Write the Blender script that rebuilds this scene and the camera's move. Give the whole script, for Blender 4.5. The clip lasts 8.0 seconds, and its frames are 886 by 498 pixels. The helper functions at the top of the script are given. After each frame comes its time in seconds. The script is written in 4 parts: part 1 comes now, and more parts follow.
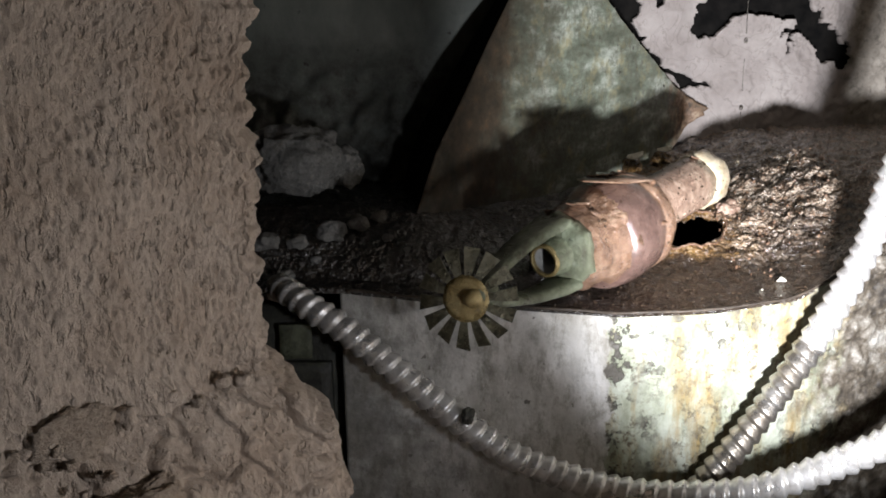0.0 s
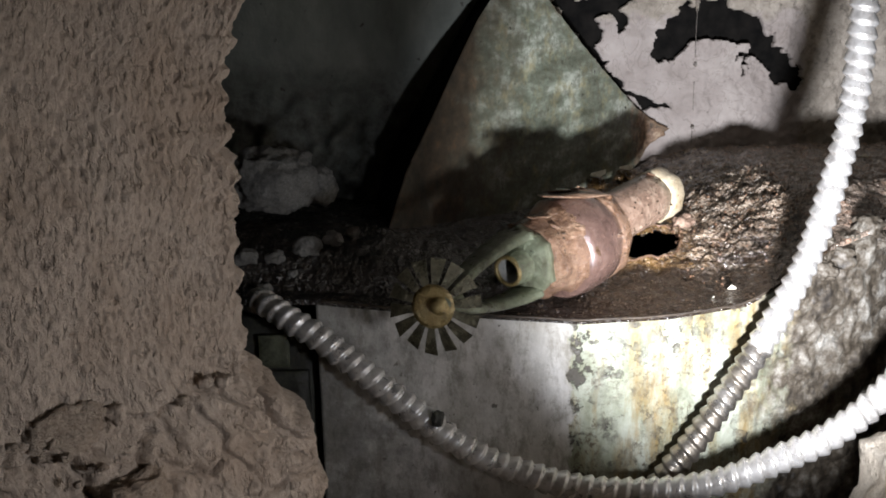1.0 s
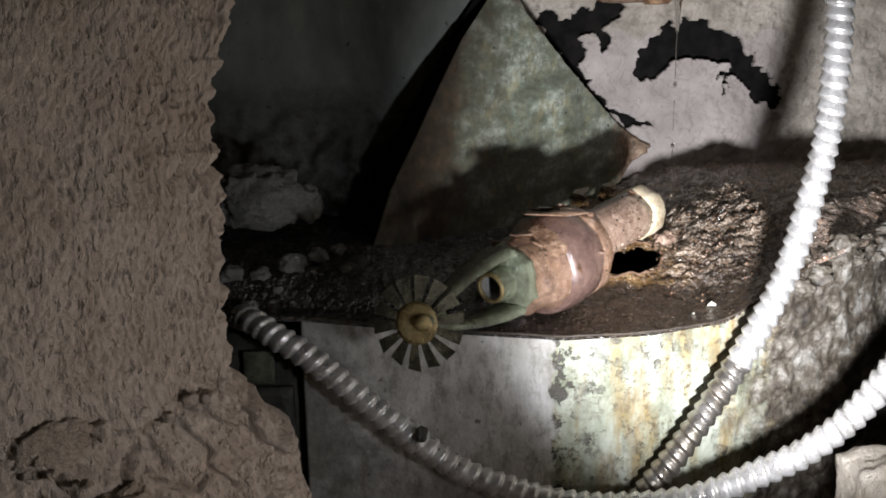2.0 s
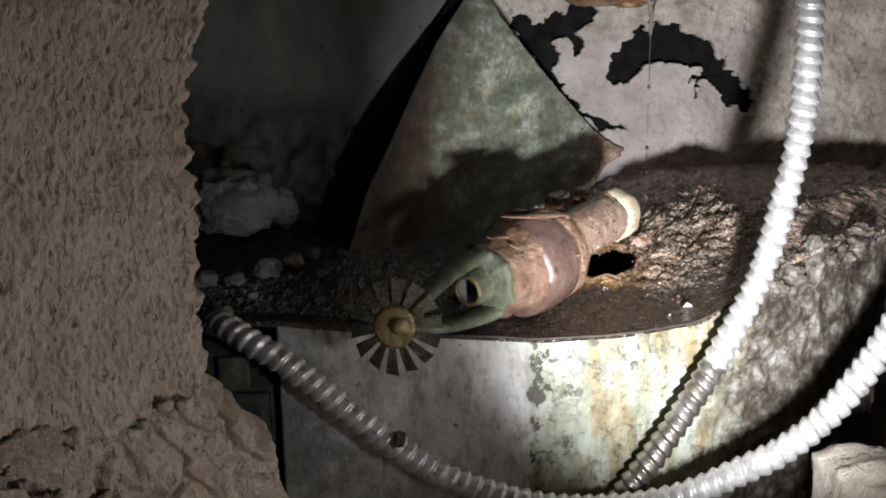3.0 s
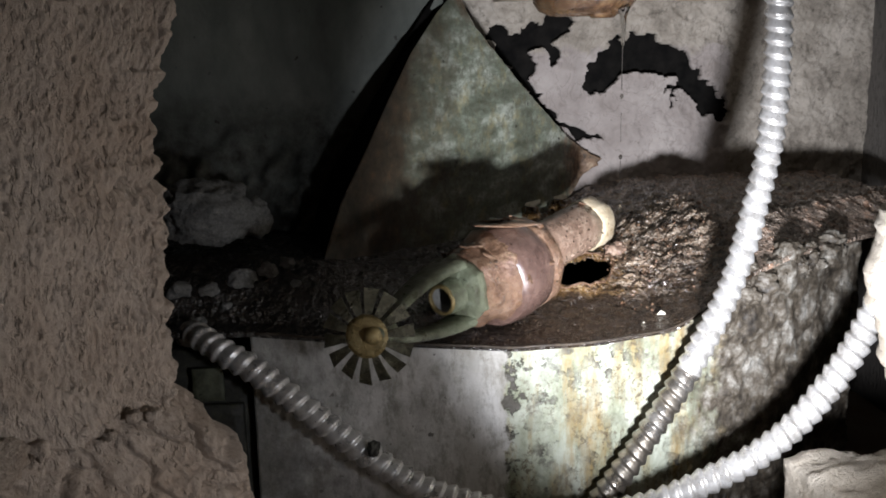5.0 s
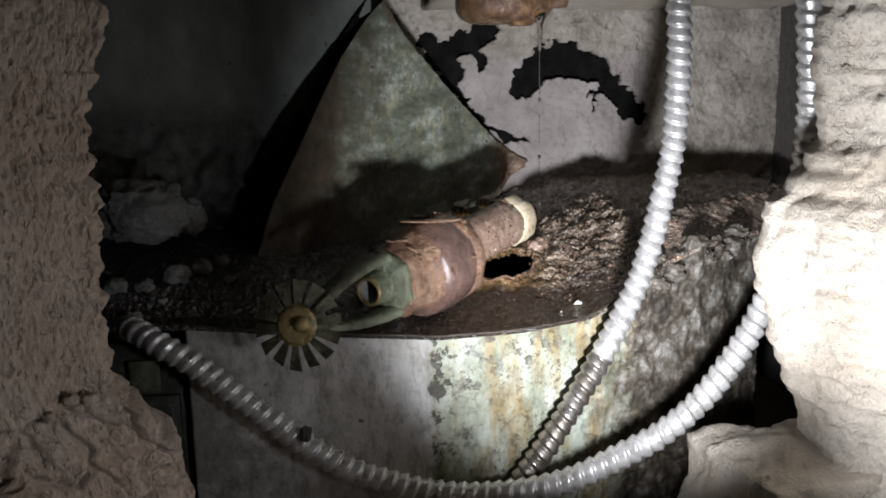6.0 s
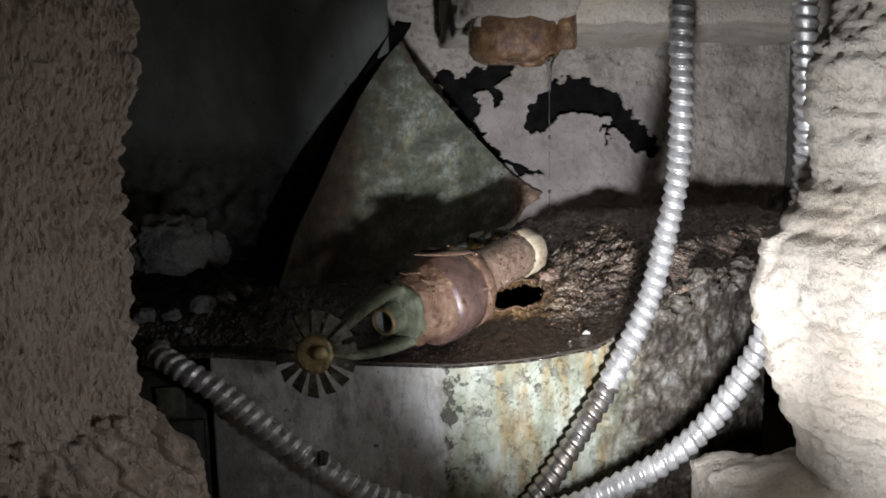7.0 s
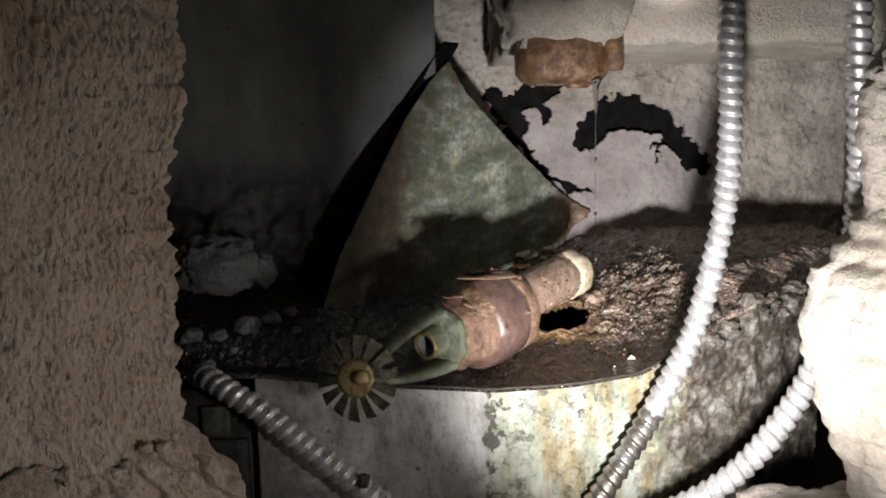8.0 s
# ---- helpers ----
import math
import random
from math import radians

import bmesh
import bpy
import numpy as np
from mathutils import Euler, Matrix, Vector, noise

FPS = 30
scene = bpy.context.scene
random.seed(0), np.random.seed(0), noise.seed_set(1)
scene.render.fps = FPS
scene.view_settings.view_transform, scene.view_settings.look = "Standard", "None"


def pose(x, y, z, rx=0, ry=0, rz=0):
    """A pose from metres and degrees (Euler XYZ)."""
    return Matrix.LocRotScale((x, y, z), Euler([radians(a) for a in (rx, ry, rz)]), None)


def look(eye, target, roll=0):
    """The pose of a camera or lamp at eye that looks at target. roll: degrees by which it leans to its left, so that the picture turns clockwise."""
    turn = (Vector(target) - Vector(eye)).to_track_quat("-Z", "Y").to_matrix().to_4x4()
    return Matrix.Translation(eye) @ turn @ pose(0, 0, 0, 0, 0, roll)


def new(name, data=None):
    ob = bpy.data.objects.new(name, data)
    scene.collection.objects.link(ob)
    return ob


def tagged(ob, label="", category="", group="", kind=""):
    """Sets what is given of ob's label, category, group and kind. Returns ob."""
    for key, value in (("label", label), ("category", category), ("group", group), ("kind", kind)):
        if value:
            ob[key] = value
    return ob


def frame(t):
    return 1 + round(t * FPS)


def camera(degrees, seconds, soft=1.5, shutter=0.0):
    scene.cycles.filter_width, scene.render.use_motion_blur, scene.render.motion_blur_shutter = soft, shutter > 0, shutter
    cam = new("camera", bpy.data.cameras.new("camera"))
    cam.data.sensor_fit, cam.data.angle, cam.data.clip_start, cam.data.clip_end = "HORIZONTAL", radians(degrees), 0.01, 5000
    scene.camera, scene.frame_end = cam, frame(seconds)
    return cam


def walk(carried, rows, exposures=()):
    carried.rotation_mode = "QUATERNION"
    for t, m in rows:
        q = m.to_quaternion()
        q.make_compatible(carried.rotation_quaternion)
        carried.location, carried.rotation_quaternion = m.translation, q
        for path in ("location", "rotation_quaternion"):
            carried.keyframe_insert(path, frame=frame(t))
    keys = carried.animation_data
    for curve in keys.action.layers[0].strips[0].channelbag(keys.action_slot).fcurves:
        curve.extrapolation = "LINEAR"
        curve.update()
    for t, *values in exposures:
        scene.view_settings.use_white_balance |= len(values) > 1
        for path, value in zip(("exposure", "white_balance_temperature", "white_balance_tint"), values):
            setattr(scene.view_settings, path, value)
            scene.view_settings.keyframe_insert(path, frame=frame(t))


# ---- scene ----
cam = camera(52.92, 8.0, soft=1.7)
PATH = [
    (0, (0.01202, -0.01009, 1.30241), (-0.03855, 1.92304, 0.79203), -0.73),
    (0.2, (0.01340, -0.01740, 1.30030), (-0.01586, 1.91911, 0.80122), -0.81),
    (0.4, (0.01480, -0.02420, 1.29890), (-0.00479, 1.91269, 0.80084), -0.89),
    (0.5, (0.01550, -0.02730, 1.29874), (-0.00882, 1.91042, 0.80415), -0.94),
    (0.8, (0.01760, -0.03480, 1.30100), (-0.00470, 1.90640, 0.82011), -1.06),
    (1, (0.01904, -0.03874, 1.30361), (0.01090, 1.90775, 0.84412), -1.09),
    (1.2, (0.02020, -0.04200, 1.30590), (0.02905, 1.90604, 0.85306), -1.03),
    (1.5, (0.02115, -0.04437, 1.30737), (0.03251, 1.90894, 0.87790), -0.91),
    (1.7, (0.02110, -0.04430, 1.30720), (0.03747, 1.90894, 0.87755), -0.86),
    (2.8, (0.01940, -0.04280, 1.30470), (0.07480, 1.91093, 0.88057), -0.92),
    (3, (0.01892, -0.04231, 1.30453), (0.10107, 1.91214, 0.88815), -0.92),
    (3.3, (0.01810, -0.04100, 1.30670), (0.11228, 1.91316, 0.89151), -0.90),
    (3.5, (0.01792, -0.03908, 1.30795), (0.11573, 1.91545, 0.89537), -0.92),
    (4, (0.02412, -0.03325, 1.30577), (0.12193, 1.92095, 0.89159), -1.05),
    (4.2, (0.02480, -0.03370, 1.30500), (0.12442, 1.92141, 0.89558), -1.06),
    (5.3, (0.02580, -0.05120, 1.30370), (0.16424, 1.90515, 0.91188), -0.99),
    (5.5, (0.02656, -0.05717, 1.30328), (0.20756, 1.89590, 0.91242), -0.98),
    (5.8, (0.02980, -0.06720, 1.30230), (0.25769, 1.88142, 0.91378), -0.96),
    (6, (0.03362, -0.07376, 1.30177), (0.27193, 1.87545, 0.92258), -0.97),
    (6.2, (0.03800, -0.07950, 1.30160), (0.26438, 1.87232, 0.92858), -0.98),
    (6.5, (0.04183, -0.08679, 1.30156), (0.26794, 1.86637, 0.93542), -1.06),
    (6.7, (0.04070, -0.09120, 1.30350), (0.26341, 1.86187, 0.93482), -1.11),
    (6.8, (0.03980, -0.09330, 1.30550), (0.25620, 1.86273, 0.94898), -1.12),
    (6.9, (0.03910, -0.09520, 1.30780), (0.23591, 1.86669, 0.97275), -1.14),
    (7, (0.03875, -0.09703, 1.31016), (0.22347, 1.86816, 0.98783), -1.15),
    (7.1, (0.03900, -0.09870, 1.31240), (0.21175, 1.87039, 1.00773), -1.16),
    (7.2, (0.03970, -0.10010, 1.31440), (0.21286, 1.87042, 1.01930), -1.18),
    (7.3, (0.04060, -0.10120, 1.31610), (0.21182, 1.86977, 1.02292), -1.19),
    (7.5, (0.04272, -0.10220, 1.31857), (0.20207, 1.86946, 1.02329), -1.21),
    (7.7, (0.04430, -0.10080, 1.31980), (0.15482, 1.87397, 1.02303), -1.22),
    (8, (0.04588, -0.09535, 1.32017), (0.10961, 1.88018, 1.01487), -1.24),
]
EXPOSURES = [(0.0, 0.48, 6300, 10), (0.5, 0.46, 6300, 10), (1.0, 0.28, 6300, 10), (1.7, 0.12, 6300, 10), (3.0, 0.11, 6300, 10), (4.0, 0.0, 6250, 10), (5.4, -0.14, 6200, 10), (6.3, -0.46, 6150, 10), (7.0, -0.72, 6150, 10), (7.25, -0.88, 6350, 10), (7.55, -0.42, 6600, 12), (8.0, -0.1, 6600, 12)]
walk(cam, [(t, look(eye, target, roll)) for t, eye, target, roll in PATH], EXPOSURES)

# ---- light: a hand torch low on the right of the hole, with added fill lamps ----
world = bpy.data.worlds.new("dark_room")
world.use_nodes = True
world.node_tree.nodes["Background"].inputs[0].default_value = (0.6, 0.65, 0.7, 1)
world.node_tree.nodes["Background"].inputs[1].default_value = 0.002
scene.world = world


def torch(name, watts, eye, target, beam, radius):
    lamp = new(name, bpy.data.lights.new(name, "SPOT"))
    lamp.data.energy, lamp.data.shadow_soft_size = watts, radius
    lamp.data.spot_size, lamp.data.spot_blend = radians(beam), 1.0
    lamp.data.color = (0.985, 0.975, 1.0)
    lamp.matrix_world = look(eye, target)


TORCH = (0.136, 0.168, 1.166)
torch("torch_beam", 15.0, TORCH, (0.245, 0.700, 1.226), 67, 0.010)
# fill lamp at the torch's place, added to brighten the plaster edge
torch("torch_plaster_fill", 0.70, TORCH, (-0.10, 0.31, 1.185), 104, 0.010)
# second beam from the same place, added to brighten the right-hand masonry
torch("torch_masonry_fill", 9.5, TORCH, (0.345, 0.215, 1.235), 104, 0.010)
# lamp added at the torch's later, higher place to brighten the lintel
torch("torch_lintel_fill", 2.6, (0.265, 0.405, 1.445), (0.215, 0.505, 1.450), 72, 0.010)


# ---- material helpers ----
def material(name, rough=0.8, metal=0.0):
    m = bpy.data.materials.new(name)
    m.use_nodes = True
    nt = m.node_tree
    b = nt.nodes["Principled BSDF"]
    b.inputs["Roughness"].default_value, b.inputs["Metallic"].default_value = rough, metal
    return m, nt, b


def place(nt, stretch=(1, 1, 1)):
    g = nt.nodes.new("ShaderNodeNewGeometry")
    v = nt.nodes.new("ShaderNodeVectorMath")
    v.operation = "MULTIPLY"
    v.inputs[1].default_value = stretch
    nt.links.new(g.outputs["Position"], v.inputs[0])
    return v.outputs[0]


def noise_fac(nt, scale, detail=6, rough=0.6, stretch=(1, 1, 1), warp=0.0):
    n = nt.nodes.new("ShaderNodeTexNoise")
    n.inputs["Scale"].default_value, n.inputs["Detail"].default_value = scale, detail
    n.inputs["Roughness"].default_value, n.inputs["Distortion"].default_value = rough, warp
    nt.links.new(place(nt, stretch), n.inputs["Vector"])
    return n.outputs["Fac"]


def ramp(nt, fac, stops):
    r = nt.nodes.new("ShaderNodeValToRGB")
    els = r.color_ramp.elements
    while len(els) < len(stops):
        els.new(0.5)
    for e, (p, c) in zip(els, stops):
        e.position = p
        e.color = (c, c, c, 1) if isinstance(c, (int, float)) else (*c, 1)
    nt.links.new(fac, r.inputs[0])
    return r.outputs[0]


def mix(nt, fac, a, b, how="MIX"):
    m = nt.nodes.new("ShaderNodeMix")
    m.data_type, m.blend_type = "RGBA", how
    for sock, val in ((m.inputs[0], fac), (m.inputs[6], a), (m.inputs[7], b)):
        if isinstance(val, (int, float)):
            sock.default_value = val
        elif isinstance(val, tuple):
            sock.default_value = (*val, 1)
        else:
            nt.links.new(val, sock)
    return m.outputs[2]


def arith(nt, op, a, b):
    m = nt.nodes.new("ShaderNodeMath")
    m.operation, m.use_clamp = op, False
    for sock, val in ((m.inputs[0], a), (m.inputs[1], b)):
        if isinstance(val, (int, float)):
            sock.default_value = val
        else:
            nt.links.new(val, sock)
    return m.outputs[0]


def along(nt, axis, a, b):
    """0 to 1 as the place goes from a to b on one axis."""
    s = nt.nodes.new("ShaderNodeSeparateXYZ")
    nt.links.new(place(nt), s.inputs[0])
    r = nt.nodes.new("ShaderNodeMapRange")
    r.inputs[1].default_value, r.inputs[2].default_value = a, b
    nt.links.new(s.outputs["XYZ".index(axis)], r.inputs[0])
    return r.outputs[0]


def bump(nt, b, height, dist, strength=1.0):
    n = nt.nodes.new("ShaderNodeBump")
    n.inputs["Distance"].default_value, n.inputs["Strength"].default_value = dist, strength
    nt.links.new(height, n.inputs["Height"])
    nt.links.new(n.outputs[0], b.inputs["Normal"])
    nt.links.new(n.outputs[0], b.inputs["Coat Normal"])


def finish(nt, b, colour, rough=None):
    nt.links.new(colour, b.inputs["Base Color"])
    if rough is not None:
        nt.links.new(rough, b.inputs["Roughness"])


def plaster_material(name, dark, light, stain, bump_d=0.0012, streak=(1, 1, 0.35), pit=0.72):
    m, nt, b = material(name, 0.92)
    big = noise_fac(nt, 22, 4, 0.55)
    fine = noise_fac(nt, 560, 8, 0.72, streak)
    c = ramp(nt, fine, [(0.3, dark), (0.62, light)])
    c = mix(nt, ramp(nt, big, [(0.42, 0.0), (0.7, 0.75)]), c, stain)
    pits = ramp(nt, noise_fac(nt, 700, 3, 0.5), [(0.30, pit), (0.42, 1.0)])
    c = mix(nt, 1.0, c, pits, "MULTIPLY")
    h = arith(nt, "ADD", fine, arith(nt, "MULTIPLY", noise_fac(nt, 1300, 4, 0.6), 0.4))
    h = arith(nt, "SUBTRACT", h, arith(nt, "MULTIPLY", ramp(nt, noise_fac(nt, 330, 4, 0.6, streak), [(0.34, 1.0), (0.46, 0.0)]), 0.8 if streak[2] < 1 else 0.3))
    bump(nt, b, h, bump_d * 2.0)
    finish(nt, b, c)
    return m


M_PLASTER = plaster_material("grey_brown_plaster", (0.335, 0.272, 0.220), (0.51, 0.425, 0.350), (0.36, 0.270, 0.200), 0.0009, (1, 1, 0.42), 0.86)
M_RUBBLE = plaster_material("broken_masonry", (0.30, 0.235, 0.18), (0.52, 0.43, 0.345), (0.38, 0.265, 0.18), 0.0016, (1, 1, 1))
M_PALE_ROCK = plaster_material("pale_broken_masonry", (0.46, 0.41, 0.335), (0.68, 0.62, 0.535), (0.56, 0.475, 0.365), 0.0010, (1, 1, 1), 0.85)
# for the unseen room shell, coloured dark to cut bounced light
M_ROOM = plaster_material("dark_room_plaster", (0.10, 0.09, 0.08), (0.17, 0.155, 0.14), (0.12, 0.11, 0.10))
M_DARK_STONE = plaster_material("grey_rubble_stone", (0.17, 0.17, 0.165), (0.33, 0.33, 0.32), (0.22, 0.21, 0.19), 0.0012, (1, 1, 1))


def old_concrete():
    m, nt, b = material("grey_green_concrete", 0.75)
    big = noise_fac(nt, 16, 5, 0.6, (1.4, 1, 0.7))
    c = ramp(nt, big, [(0.32, (0.085, 0.096, 0.084)), (0.52, (0.15, 0.165, 0.148)), (0.72, (0.24, 0.255, 0.23))])
    mould = arith(nt, "MULTIPLY", ramp(nt, along(nt, "Z", 1.30, 1.245), [(0.0, 0.0), (0.7, 1.0)]), ramp(nt, noise_fac(nt, 75, 8, 0.75), [(0.36, 1.0), (0.60, 0.2)]))
    c = mix(nt, mould, c, (0.045, 0.042, 0.036))
    spots = ramp(nt, noise_fac(nt, 140, 2, 0.5), [(0.24, 1.0), (0.29, 0.0)])
    c = mix(nt, spots, c, (0.05, 0.045, 0.04))
    h = arith(nt, "ADD", noise_fac(nt, 260, 7, 0.65), arith(nt, "MULTIPLY", mould, noise_fac(nt, 500, 4, 0.7)))
    bump(nt, b, h, 0.0008)
    finish(nt, b, c)
    return m


def peeled_render():
    m, nt, b = material("flaking_wall_render", 0.85)
    wob = arith(nt, "MULTIPLY", arith(nt, "SUBTRACT", noise_fac(nt, 60, 5, 0.6), 0.5), 0.8)
    skin = arith(nt, "MULTIPLY", ramp(nt, arith(nt, "ADD", along(nt, "Z", 1.335, 1.295), wob), [(0.35, 0.0), (0.5, 1.0)]), ramp(nt, arith(nt, "ADD", along(nt, "X", 0.345, 0.310), wob), [(0.35, 0.0), (0.5, 1.0)]))
    rough_c = ramp(nt, noise_fac(nt, 34, 7, 0.68), [(0.30, (0.20, 0.175, 0.145)), (0.5, (0.38, 0.34, 0.29)), (0.70, (0.54, 0.49, 0.43))])
    pits = ramp(nt, noise_fac(nt, 95, 7, 0.68), [(0.33, 1.0), (0.45, 0.0)])
    rough_c = mix(nt, arith(nt, "MULTIPLY", pits, 0.75), rough_c, (0.10, 0.088, 0.07))
    paint = ramp(nt, noise_fac(nt, 28, 6, 0.6), [(0.3, (0.255, 0.222, 0.205)), (0.5, (0.335, 0.298, 0.280)), (0.72, (0.41, 0.372, 0.350))])
    paint = mix(nt, ramp(nt, noise_fac(nt, 200, 3, 0.5), [(0.25, 0.7), (0.31, 0.0)]), paint, (0.16, 0.14, 0.12))
    c = mix(nt, skin, rough_c, paint)
    fissure = ramp(nt, noise_fac(nt, 22, 3, 0.5, warp=2.5), [(0.485, 0.0), (0.5, 1.0), (0.515, 0.0)])
    c = mix(nt, arith(nt, "MULTIPLY", fissure, 0.35), c, (0.12, 0.10, 0.085))
    h = arith(nt, "MULTIPLY", noise_fac(nt, 200, 8, 0.7), arith(nt, "SUBTRACT", 1.15, arith(nt, "MULTIPLY", skin, 0.75)))
    bump(nt, b, h, 0.0026)
    finish(nt, b, c)
    return m


# near-black for gaps and hollows: their shade is put into the colour
def dark_hollow():
    m, nt, b = material("black_for_dark_hollows", 1.0)
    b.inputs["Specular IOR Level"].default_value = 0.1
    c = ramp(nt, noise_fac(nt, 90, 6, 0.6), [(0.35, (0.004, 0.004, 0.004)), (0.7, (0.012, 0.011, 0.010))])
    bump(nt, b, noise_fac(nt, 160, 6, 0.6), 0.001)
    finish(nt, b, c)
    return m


def gusset_paint():
    m, nt, b = material("green_white_paint_on_rusty_steel", 0.55)
    c = ramp(nt, noise_fac(nt, 58, 9, 0.70, (0.5, 0.3, 1.0)), [(0.36, (0.060, 0.066, 0.044)), (0.5, (0.165, 0.190, 0.145)), (0.64, (0.43, 0.46, 0.395))])
    c = mix(nt, ramp(nt, noise_fac(nt, 150, 8, 0.75), [(0.42, 0.7), (0.54, 0.0)]), c, (0.10, 0.10, 0.07))
    c = mix(nt, ramp(nt, noise_fac(nt, 70, 7, 0.7), [(0.52, 0.0), (0.68, 0.55)]), c, (0.36, 0.32, 0.17))
    side = arith(nt, "ADD", along(nt, "X", 0.085, 0.020), arith(nt, "MULTIPLY", arith(nt, "SUBTRACT", noise_fac(nt, 60, 6, 0.6, (0.6, 0.6, 0.5)), 0.5), 1.6))
    rust = ramp(nt, noise_fac(nt, 95, 7, 0.7), [(0.35, (0.030, 0.026, 0.018)), (0.58, (0.075, 0.055, 0.034)), (0.78, (0.19, 0.10, 0.05))])
    c = mix(nt, ramp(nt, side, [(0.10, 0.0), (0.9, 1.0)]), c, rust)
    tip = arith(nt, "ADD", along(nt, "X", 0.15, 0.20), arith(nt, "MULTIPLY", arith(nt, "SUBTRACT", noise_fac(nt, 90, 5, 0.6), 0.5), 1.2))
    c = mix(nt, ramp(nt, tip, [(0.45, 0.0), (0.8, 0.9)]), c, ramp(nt, noise_fac(nt, 170, 6, 0.7), [(0.38, (0.05, 0.03, 0.018)), (0.52, (0.22, 0.13, 0.08)), (0.66, (0.38, 0.29, 0.20))]))
    sep = nt.nodes.new("ShaderNodeSeparateXYZ")
    nt.links.new(place(nt, (0.694, 1, 0.72)), sep.inputs[0])
    rim = arith(nt, "MULTIPLY", arith(nt, "SUBTRACT", arith(nt, "ADD", sep.outputs[0], sep.outputs[2]), 1.0165), 75.0)
    rim = arith(nt, "ADD", rim, arith(nt, "MULTIPLY", arith(nt, "SUBTRACT", noise_fac(nt, 80, 7, 0.7), 0.5), 1.8))
    c = mix(nt, ramp(nt, rim, [(0.3, 0.0), (0.75, 0.85)]), c, ramp(nt, noise_fac(nt, 130, 6, 0.7), [(0.35, (0.05, 0.035, 0.02)), (0.6, (0.17, 0.11, 0.065)), (0.75, (0.30, 0.19, 0.12))]))
    c = mix(nt, ramp(nt, noise_fac(nt, 210, 2, 0.5), [(0.25, 1.0), (0.3, 0.0)]), c, (0.03, 0.025, 0.02))
    bump(nt, b, noise_fac(nt, 240, 7, 0.7), 0.0007)
    finish(nt, b, c, ramp(nt, noise_fac(nt, 70, 5), [(0.3, 0.3), (0.7, 0.75)]))
    return m


def plinth_paint():
    m, nt, b = material("stained_flaking_plinth_paint", 0.6)
    clean = ramp(nt, noise_fac(nt, 60, 8, 0.7, (1, 1, 0.6)), [(0.3, (0.46, 0.45, 0.43)), (0.55, (0.62, 0.61, 0.59)), (0.72, (0.73, 0.72, 0.71))])
    clean = mix(nt, ramp(nt, noise_fac(nt, 240, 3, 0.5), [(0.26, 0.85), (0.31, 0.0)]), clean, (0.10, 0.09, 0.075))
    clean = mix(nt, ramp(nt, noise_fac(nt, 24, 5, 0.6, (1.3, 1, 0.6)), [(0.42, 0.0), (0.64, 0.75)]), clean, (0.25, 0.235, 0.195))
    clean = mix(nt, ramp(nt, noise_fac(nt, 110, 8, 0.75, (1, 1, 0.5)), [(0.38, 0.7), (0.52, 0.0)]), clean, (0.20, 0.185, 0.15))
    old = ramp(nt, noise_fac(nt, 42, 6, 0.65, (1, 1, 0.5)), [(0.34, (0.17, 0.18, 0.11)), (0.5, (0.34, 0.365, 0.285)), (0.68, (0.52, 0.55, 0.475))])
    rusty = ramp(nt, noise_fac(nt, 48, 7, 0.7, (1.6, 1, 0.35)), [(0.45, 0.0), (0.62, 0.85)])
    old = mix(nt, rusty, old, (0.27, 0.185, 0.065))
    speck = arith(nt, "MULTIPLY", ramp(nt, noise_fac(nt, 330, 6, 0.75), [(0.40, 0.9), (0.49, 0.0)]), ramp(nt, noise_fac(nt, 45, 5, 0.6), [(0.42, 0.0), (0.6, 1.0)]))
    old = mix(nt, speck, old, (0.10, 0.075, 0.045))
    wob = arith(nt, "MULTIPLY", arith(nt, "SUBTRACT", noise_fac(nt, 70, 6, 0.65), 0.5), 0.9)
    border = arith(nt, "ADD", along(nt, "X", 0.075, 0.10), wob)
    c = mix(nt, ramp(nt, border, [(0.46, 0.0), (0.52, 1.0)]), clean, old)
    flake_zone = arith(nt, "MULTIPLY", ramp(nt, border, [(0.42, 0.0), (0.52, 1.0), (0.85, 1.0), (1.0, 0.22)]), ramp(nt, noise_fac(nt, 85, 7, 0.66), [(0.51, 0.0), (0.545, 1.0)]))
    c = mix(nt, flake_zone, c, (0.075, 0.068, 0.055))
    decay = arith(nt, "ADD", along(nt, "X", 0.155, 0.235), arith(nt, "MULTIPLY", wob, 1.2))
    rot = ramp(nt, noise_fac(nt, 62, 9, 0.74), [(0.38, (0.022, 0.018, 0.014)), (0.49, (0.085, 0.070, 0.052)), (0.57, (0.18, 0.165, 0.14)), (0.68, (0.40, 0.39, 0.36))])
    c = mix(nt, ramp(nt, decay, [(0.45, 0.0), (0.8, 1.0)]), c, rot)
    # darker to the left: mottled grime, plus light fall-off painted in
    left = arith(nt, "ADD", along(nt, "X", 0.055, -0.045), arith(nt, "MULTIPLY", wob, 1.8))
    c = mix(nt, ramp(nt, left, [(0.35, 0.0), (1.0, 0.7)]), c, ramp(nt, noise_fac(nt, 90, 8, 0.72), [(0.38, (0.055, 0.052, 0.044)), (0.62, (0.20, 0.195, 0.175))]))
    h = arith(nt, "SUBTRACT", noise_fac(nt, 300, 7, 0.65), arith(nt, "MULTIPLY", flake_zone, 0.8))
    bump(nt, b, h, 0.0007)
    finish(nt, b, c, ramp(nt, noise_fac(nt, 50, 5), [(0.3, 0.35), (0.7, 0.7)]))
    return m


